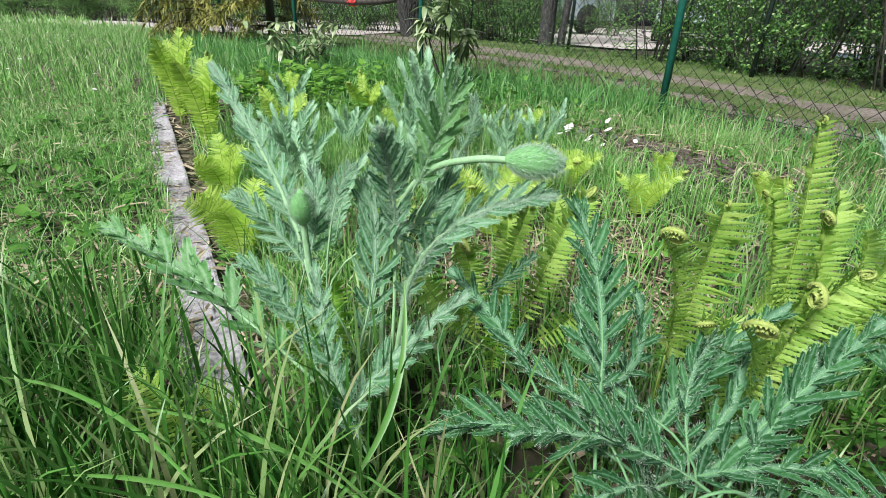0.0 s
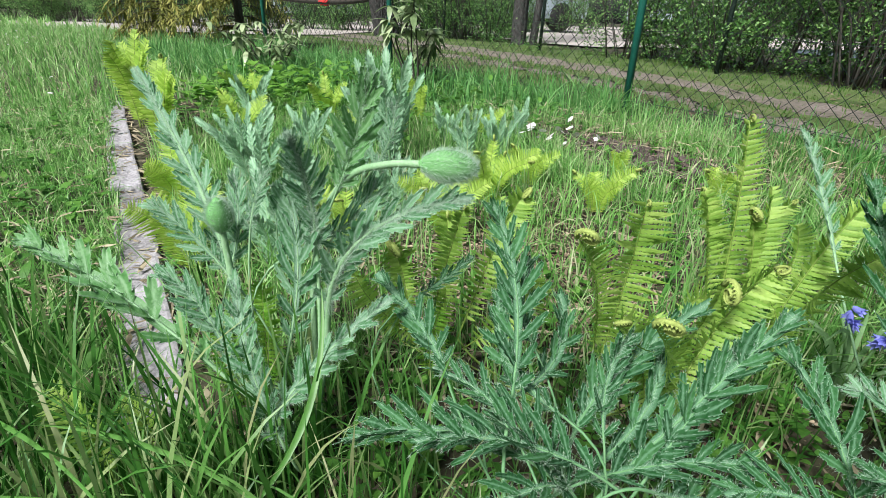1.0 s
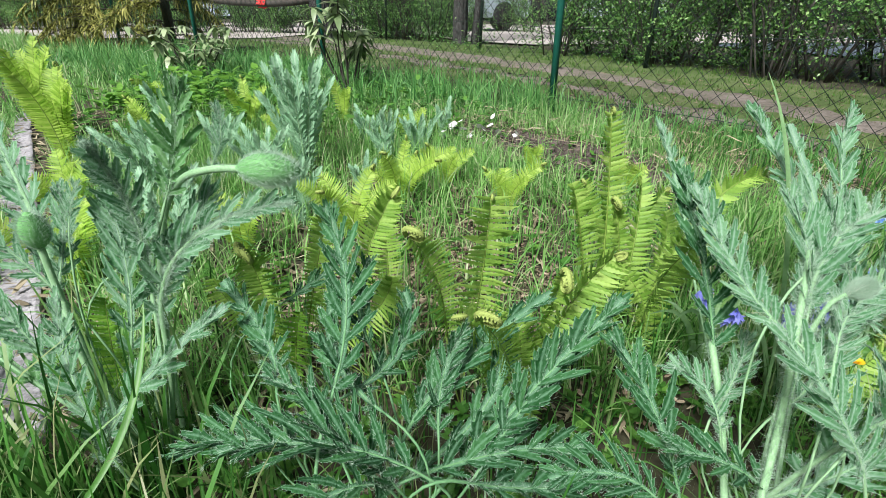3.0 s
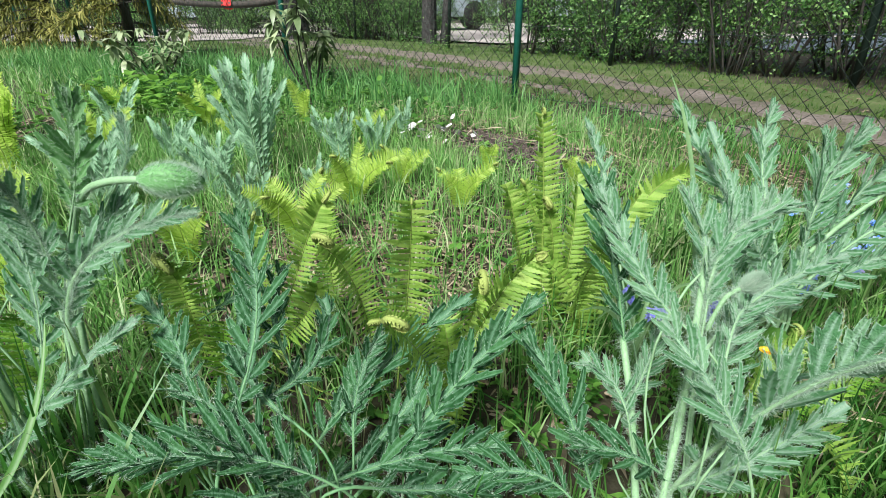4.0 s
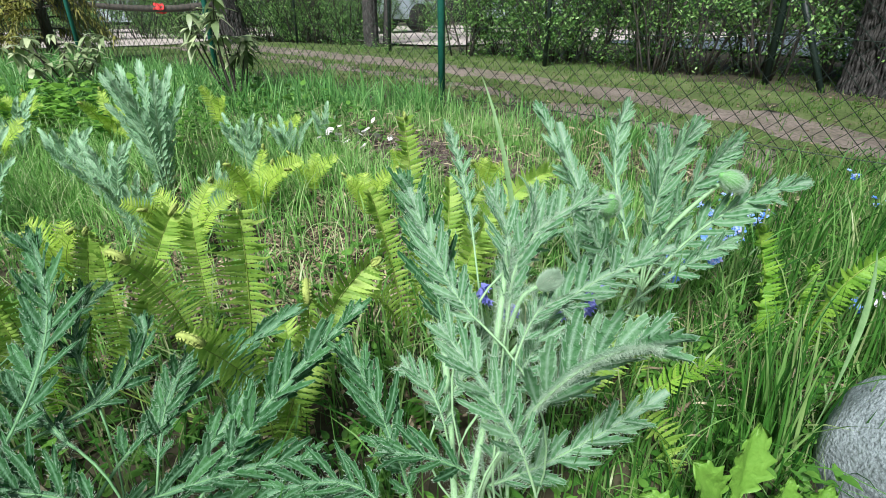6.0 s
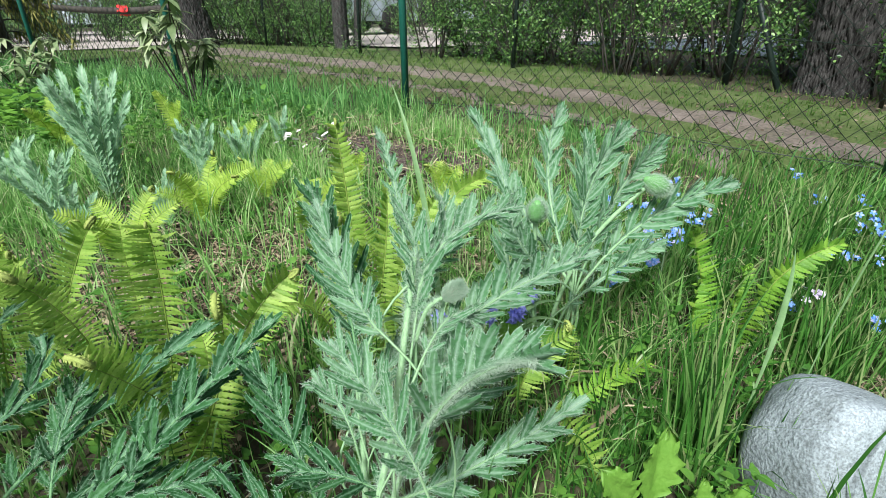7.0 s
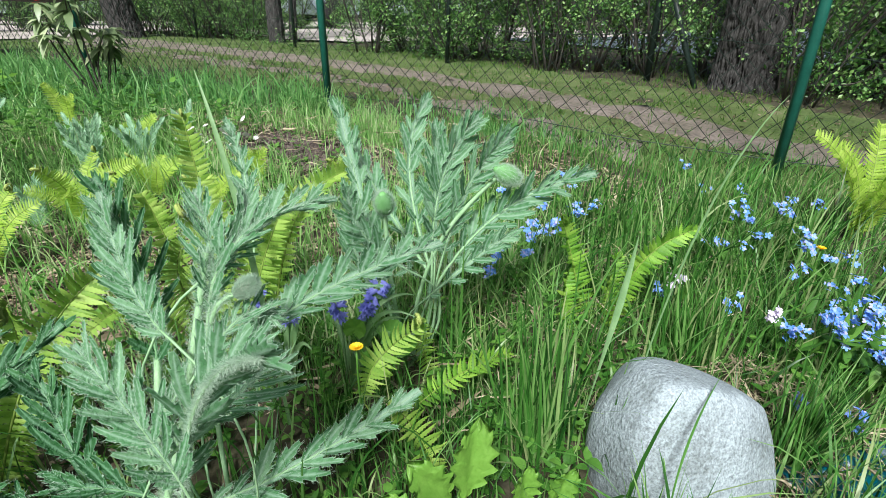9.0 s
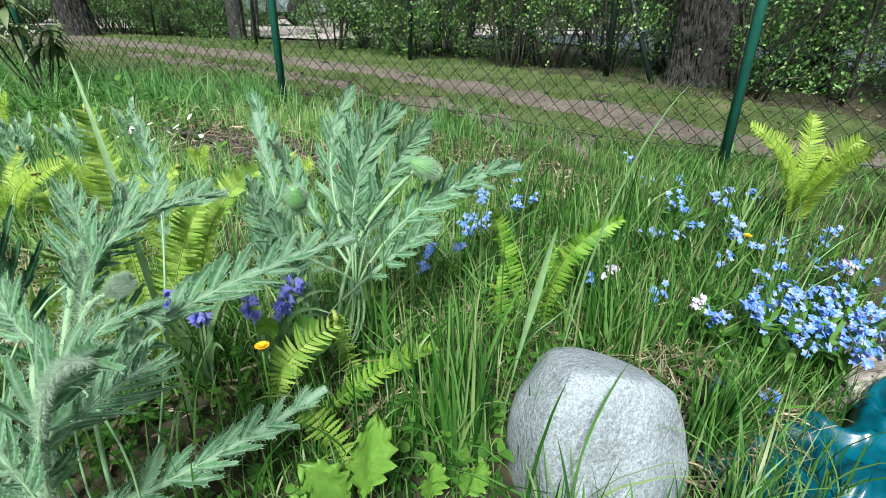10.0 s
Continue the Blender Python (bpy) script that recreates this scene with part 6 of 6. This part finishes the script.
def broad_leaf(parent, p, tip, w, face=(0, -0.85, 0.5)):
    """A fan-shaped leaflet with coarse rounded teeth and sunken veins."""
    p, tip = Vector(p), Vector(tip)
    d = (tip - p).normalized()
    q = d.cross(Vector(face)).normalized()
    nn = q.cross(d)
    L, buf, n = (tip - p).length, Buf(), 22
    for i in range(n):
        s = i / (n - 1)
        half = w * (0.06 + 0.94 * math.sin(math.pi * 0.5 * min(1, s / 0.62)) ** 1.3) * max(0.0, 1 - max(0.0, (s - 0.55) / 0.45) ** 2.2) ** 0.5
        half *= (0.74, 0.86, 0.99, 1.12)[i % 4]
        for k in range(-6, 7):
            f = k / 6
            tooth = 0.06 * L * (1 if k % 2 else -1) * s ** 5
            vein = 0.0012 * math.cos((s * 9 - abs(f) * 4.5) * 3.14) * abs(f) ** 0.5
            buf.v.append(tuple(p + d * (L * s + tooth + 0.10 * L * abs(f) * (1 - s)) + q * half * f + nn * (0.3 * half * abs(f) - 0.16 * L * s * s + vein + 0.0015 * math.sin(7 * s + 5 * f))))
    buf.f = [(i * 13 + k, i * 13 + k + 1, (i + 1) * 13 + k + 1, (i + 1) * 13 + k) for i in range(n - 1) for k in range(12)]
    part("leaf", buf, M_BROAD, parent)


geum = thing("avens_plant", (0.735, 0.21, -0.01), "bright green plant with broad toothed leaves", "plant")
gst = Buf()
for base, tip, wide in (((0.722, 0.200, 0.050), (0.744, 0.200, 0.137), 0.022), ((0.718, 0.203, 0.052), (0.680, 0.195, 0.118), 0.020), ((0.790, 0.205, 0.010), (0.801, 0.200, 0.060), 0.016), ((0.825, 0.205, -0.004), (0.853, 0.195, 0.040), 0.017), ((0.700, 0.215, 0.02), (0.655, 0.225, 0.055), 0.018)):
    broad_leaf(geum, base, tip, wide)
    gst.tube(arc((0.735, 0.21, -0.015), (0.5 * (base[0] + 0.735), 0.207, base[2] * 0.35), base, 7), 0.0015, 5)
part("stalks", gst, M_WEED, geum)


def round_leaf(parent, p, tip, w, material, face=(-0.1, -0.7, 0.7)):
    """A rounded, slightly cupped leaf with a notched base and scalloped margin."""
    p, tip = Vector(p), Vector(tip)
    d = (tip - p).normalized()
    q = d.cross(Vector(face)).normalized()
    nn, L, buf = q.cross(d), (tip - p).length, Buf()
    rings, n = 5, 28
    c = p + d * (L * 0.42)
    buf.v.append(tuple(c - nn * 0.002))
    for r in range(1, rings + 1):
        for k in range(n):
            a = 6.283 * k / n
            x, y = math.cos(a), math.sin(a)
            reach = r / rings * (1 - 0.45 * max(0.0, -x) ** 6) * (1 + (0.05 * (1 if k % 2 else -1) if r == rings else 0))
            buf.v.append(tuple(c + d * (L * 0.56 * x * reach) + q * (w * y * reach) + nn * (0.25 * w * reach * reach + 0.0015 * math.cos(5 * a) * reach)))
    buf.f = [(0, 1 + k, 1 + (k + 1) % n) for k in range(n)]
    buf.f += [(1 + r * n + k, 1 + (r + 1) * n + k, 1 + (r + 1) * n + (k + 1) % n, 1 + r * n + (k + 1) % n) for r in range(rings - 1) for k in range(n)]
    part("leaf", buf, material, parent)


violet = thing("violet_plant", (0.715, 0.42, gz(0.715, 0.42)), "low plant with rounded dark green leaves beside the bluebells", "plant")
vst = Buf()
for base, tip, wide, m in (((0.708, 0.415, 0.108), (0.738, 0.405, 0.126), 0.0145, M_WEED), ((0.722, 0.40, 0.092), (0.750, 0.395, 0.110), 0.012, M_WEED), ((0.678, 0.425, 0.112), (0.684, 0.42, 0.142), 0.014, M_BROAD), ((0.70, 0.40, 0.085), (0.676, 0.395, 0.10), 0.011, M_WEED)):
    round_leaf(violet, base, tip, wide, m)
    vst.tube(arc((0.715, 0.42, -0.005), (0.5 * (base[0] + 0.715), 0.415, base[2] * 0.45), Vector(base).lerp(Vector(tip), 0.15), 7), 0.0011, 5)
part("stalks", vst, M_WEED, violet)


def grass_tuft(at_, n, height, lean, spread, label):
    """A tuft of long keeled blades that lean one way."""
    buf, o = Buf(), Vector(at_)
    for _ in range(n):
        b = o + Vector((RNG.gauss(0, spread), RNG.gauss(0, spread * 0.6), -0.004))
        h = height * RNG.uniform(0.45, 1.1)
        tip = b + Vector(lean) * (h * RNG.uniform(0.2, 1.2)) + Vector((RNG.gauss(0, 0.02), RNG.gauss(0, 0.02), h))
        pts = arc(b, b.lerp(tip, 0.5) + Vector((0, 0, 0.12 * h)), tip, 8)
        fr = frames(pts, Vector((RNG.uniform(-0.8, 0.8), -1, 0.3)))
        w, vs, fs = RNG.uniform(0.0009, 0.0022), [], []
        for i, p in enumerate(pts):
            ww = w * (1 - (i / 7) ** 3) + 0.0001
            vs += [p - fr[i][1] * ww + fr[i][2] * ww * 0.4, p, p + fr[i][1] * ww + fr[i][2] * ww * 0.4]
            if i:
                k = 3 * i
                fs += [(k - 3, k - 2, k + 1, k), (k - 2, k - 1, k + 2, k + 1)]
        buf.add(vs, fs)
    solid("grass_tuft", buf, M_GRASS, label, "grass", kind="stuff")


grass_tuft((1.165, 0.165, gz(1.165, 0.165)), 170, 0.13, (0.75, 0.1, 0), 0.024, "tuft of long grass leaning over the plastic sheet")
grass_tuft((1.20, 0.36, gz(1.20, 0.36)), 130, 0.16, (0.1, 0.1, 0), 0.03, "tuft of upright grass behind the stone")
for tx, ty, tn, th in ((0.855, 0.085, 30, 0.13), (0.905, 0.055, 34, 0.12), (0.965, 0.045, 36, 0.12), (1.04, 0.05, 34, 0.12)):
    grass_tuft((tx, ty, gz(tx, ty)), tn, th, (0.1, 0.2, 0), 0.022, "sparse tuft of thin grass before the stone")
grass_tuft((0.86, 0.28, gz(0.86, 0.28)), 90, 0.20, (0.0, 0.1, 0), 0.02, "tuft of tall thin grass beside the stone")


def strap(name, pts3, w, material, label, category="grass", group="", narrow=0.55):
    """One long single blade, keeled along its middle."""
    pts = arc(*pts3, 16)
    ob = thing(name, pts3[0], label, category, group)
    fr = frames(pts, Vector((0, -1, 0.3)))
    buf = Buf()
    vs, fs = [], []
    for i, p in enumerate(pts):
        ww = w * min(1, narrow + (i / 9) ** 2) * (1 - (i / 15) ** 4) + 0.0002
        vs += [p - fr[i][1] * ww + fr[i][2] * ww * 0.35, p, p + fr[i][1] * ww + fr[i][2] * ww * 0.35]
        if i:
            c = 3 * i
            fs += [(c - 3, c - 2, c + 1, c), (c - 2, c - 1, c + 2, c + 1)]
    buf.add(vs, fs)
    part("blade", buf, material, ob)


strap("tall_blade", ((0.588, 0.37, 0.05), (0.575, 0.398, 0.28), (0.555, 0.456, 0.424)), 0.0030, M_BLADE, "single tall pale grass blade among poppies")
strap("bent_blade", ((0.928, 0.285, -0.01), (0.972, 0.303, 0.135), (1.052, 0.366, 0.212)), 0.0066, M_BLADE, "pale bent grass blade", narrow=0.08)
strap("long_blade", ((-0.063, 0.26, 0.117), (-0.163, 0.3, 0.141), (-0.276, 0.33, 0.138)), 0.0026, M_GRASS, "long arching grass blade in front of the bed")
strap("long_blade", ((-0.187, 0.26, 0.115), (-0.297, 0.32, 0.148), (-0.42, 0.36, 0.142)), 0.0026, M_GRASS, "long arching grass blade in front of the bed")
strap("long_blade", ((-0.164, 0.25, 0.125), (-0.228, 0.26, 0.132), (-0.304, 0.27, 0.122)), 0.0024, M_GRASS, "long arching grass blade in front of the bed")
strap("long_blade", ((-0.083, 0.27, 0.107), (-0.043, 0.33, 0.162), (-0.041, 0.4, 0.236)), 0.003, M_GRASS, "long upright grass blade in front of the poppy")
strap("dry_blade", ((0.734, 0.33, 0.015), (0.775, 0.345, 0.022), (0.827, 0.36, 0.031)), 0.004, M_STRAW, "single dry straw-coloured grass blade")
strap("long_blade", ((0.886, 0.3, -0.138), (0.948, 0.36, 0.029), (1.124, 0.45, 0.168)), 0.003, M_GRASS, "long grass blade beside the stone")
strap("seed_grass", ((0.985, 0.268, -0.02), (1.045, 0.277, 0.25), (1.147, 0.284, 0.396)), 0.0017, M_BLADE, "tall pale grass stalk leaning over the flowers")
strap("long_blade", ((0.899, 0.12, 0.059), (0.944, 0.15, 0.104), (1.026, 0.19, 0.123)), 0.002, M_GRASS, "thin grass blade before the stone")


def weed_patch(name, n, xs, ys, size, label, keep=None, seed=5, height=0.05, material=None):
    """Low leafy weeds: small rosettes of oval leaves."""
    r, buf = random.Random(seed), Buf()
    for _ in range(n):
        x, y = r.uniform(*xs), r.uniform(*ys)
        if keep and r.random() > keep(x, y):
            continue
        o = Vector((x, y, gz(x, y)))
        h = height * r.uniform(0.3, 1.2)
        for k in range(r.randrange(4, 8)):
            a = r.uniform(0, 6.28)
            d = Vector((math.cos(a), math.sin(a), r.uniform(0.1, 0.9))).normalized()
            q = d.cross(Vector((0, 0, 1))).normalized()
            s = r.uniform(*size)
            blade(buf, o + Vector((0, 0, h * r.random())), d, q, q.cross(d), s, s * r.uniform(0.2, 0.38), 0.95, 0, 0.2, 6, 0.25)
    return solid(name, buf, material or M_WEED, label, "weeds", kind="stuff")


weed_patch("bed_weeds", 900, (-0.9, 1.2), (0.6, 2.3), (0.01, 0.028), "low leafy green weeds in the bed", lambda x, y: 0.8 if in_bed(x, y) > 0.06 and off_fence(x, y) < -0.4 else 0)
weed_patch("back_weeds", 600, (-1.2, 0.6), (1.8, 3.2), (0.02, 0.05), "taller leafy weeds at the back of the bed", lambda x, y: 0.8 if in_bed(x, y) > 0.1 and off_fence(x, y) < -0.3 else 0.1, 6, 0.14)
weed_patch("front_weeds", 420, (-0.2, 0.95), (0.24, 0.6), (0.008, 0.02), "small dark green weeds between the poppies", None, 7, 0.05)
weed_patch("lawn_weeds", 420, (-1.6, -0.3), (0.5, 2.4), (0.02, 0.045), "broad-leaved weeds in the lawn", lambda x, y: 0.9 if in_bed(x, y) < -0.05 else 0, 8, 0.06)
weed_patch("stone_weeds", 420, (0.8, 1.7), (0.2, 0.9), (0.01, 0.022), "leafy weeds round the stone", lambda x, y: 0 if 0.9 < x < 1.2 and y < 0.3 else 0.9, 9, 0.07)
weed_patch("verge_weeds", 2600, (-1.5, 5.5), (-2.0, 8.0), (0.008, 0.022), "small leafy weeds scattered over the verge", lambda x, y: 0.9 * (noise.noise(Vector((x * 1.7, y * 1.7, 4))) > 0.0) if 0.1 < off_fence(x, y) < 2.6 else 0, 18, 0.03)
weed_patch("thicket_undergrowth", 2600, (0.8, 6.0), (-2.0, 8.0), (0.02, 0.05), "leafy undergrowth and seedlings under the thicket", lambda x, y: 0.9 if 2.3 < off_fence(x, y) < 3.5 else 0, 17, 0.3, M_HEDGE)
weed_patch("tall_weeds", 160, (-1.1, -0.35), (2.3, 3.1), (0.04, 0.075), "broad yellow-green weeds at the back of the bed", None, 26, 0.16, M_BROAD)
scatter("fallen_petals", 22, (0.40, 0.66), (1.72, 2.0), (0.010, 0.018), M_WHITE, "white petals fallen on the soil heap", "petals", None, 15, 0.5, 0.03, 1.3)


# ---- rhododendrons ----


def rhododendron(at_, stems, height, spread, whorls, label, leaf=0.085):
    ob = thing("rhododendron", at_, label, "shrub", "rhododendrons")
    o = Vector(at_)
    for i in range(stems):
        a = 6.28 * i / stems + RNG.uniform(-0.4, 0.4)
        tip = o + Vector((math.cos(a) * spread * RNG.uniform(0.3, 1), math.sin(a) * spread * RNG.uniform(0.3, 1), height * RNG.uniform(0.55, 1.05)))
        pts = arc(o + Vector((0, 0, -0.02)), o.lerp(tip, 0.5) + rvec(0.04), tip, 10)
        wood, leaves = Buf(), Buf()
        wood.tube(pts, [0.006 - 0.0004 * j for j in range(10)], 6)
        stem = part("stem", wood, M_TWIG, ob)
        for k in range(whorls):
            p = pts[max(4, 9 - 2 * k)]
            for j in range(RNG.randrange(5, 9)):
                b = RNG.uniform(0, 6.28)
                d = Vector((math.cos(b), math.sin(b), RNG.uniform(-0.9, 0.35))).normalized()
                q = d.cross(Vector((0, 0, 1))).normalized()
                L = leaf * RNG.uniform(0.7, 1.15)
                blade(leaves, p, d, q, q.cross(d), L, L * 0.155, 1.0, 0, 0.15, 8, 0.3)
        tagged(part("leaves", leaves, M_RHODO, stem), kind="stuff")


rhododendron((-0.0, 2.98, gz(0, 2.98)), 10, 0.52, 0.22, 2, "leggy young rhododendron with drooping pale green leaves", 0.115)
rhododendron((-0.98, 3.5, gz(-0.98, 3.5)), 14, 0.34, 0.40, 3, "low rhododendron with pale drooping leaves", 0.095)
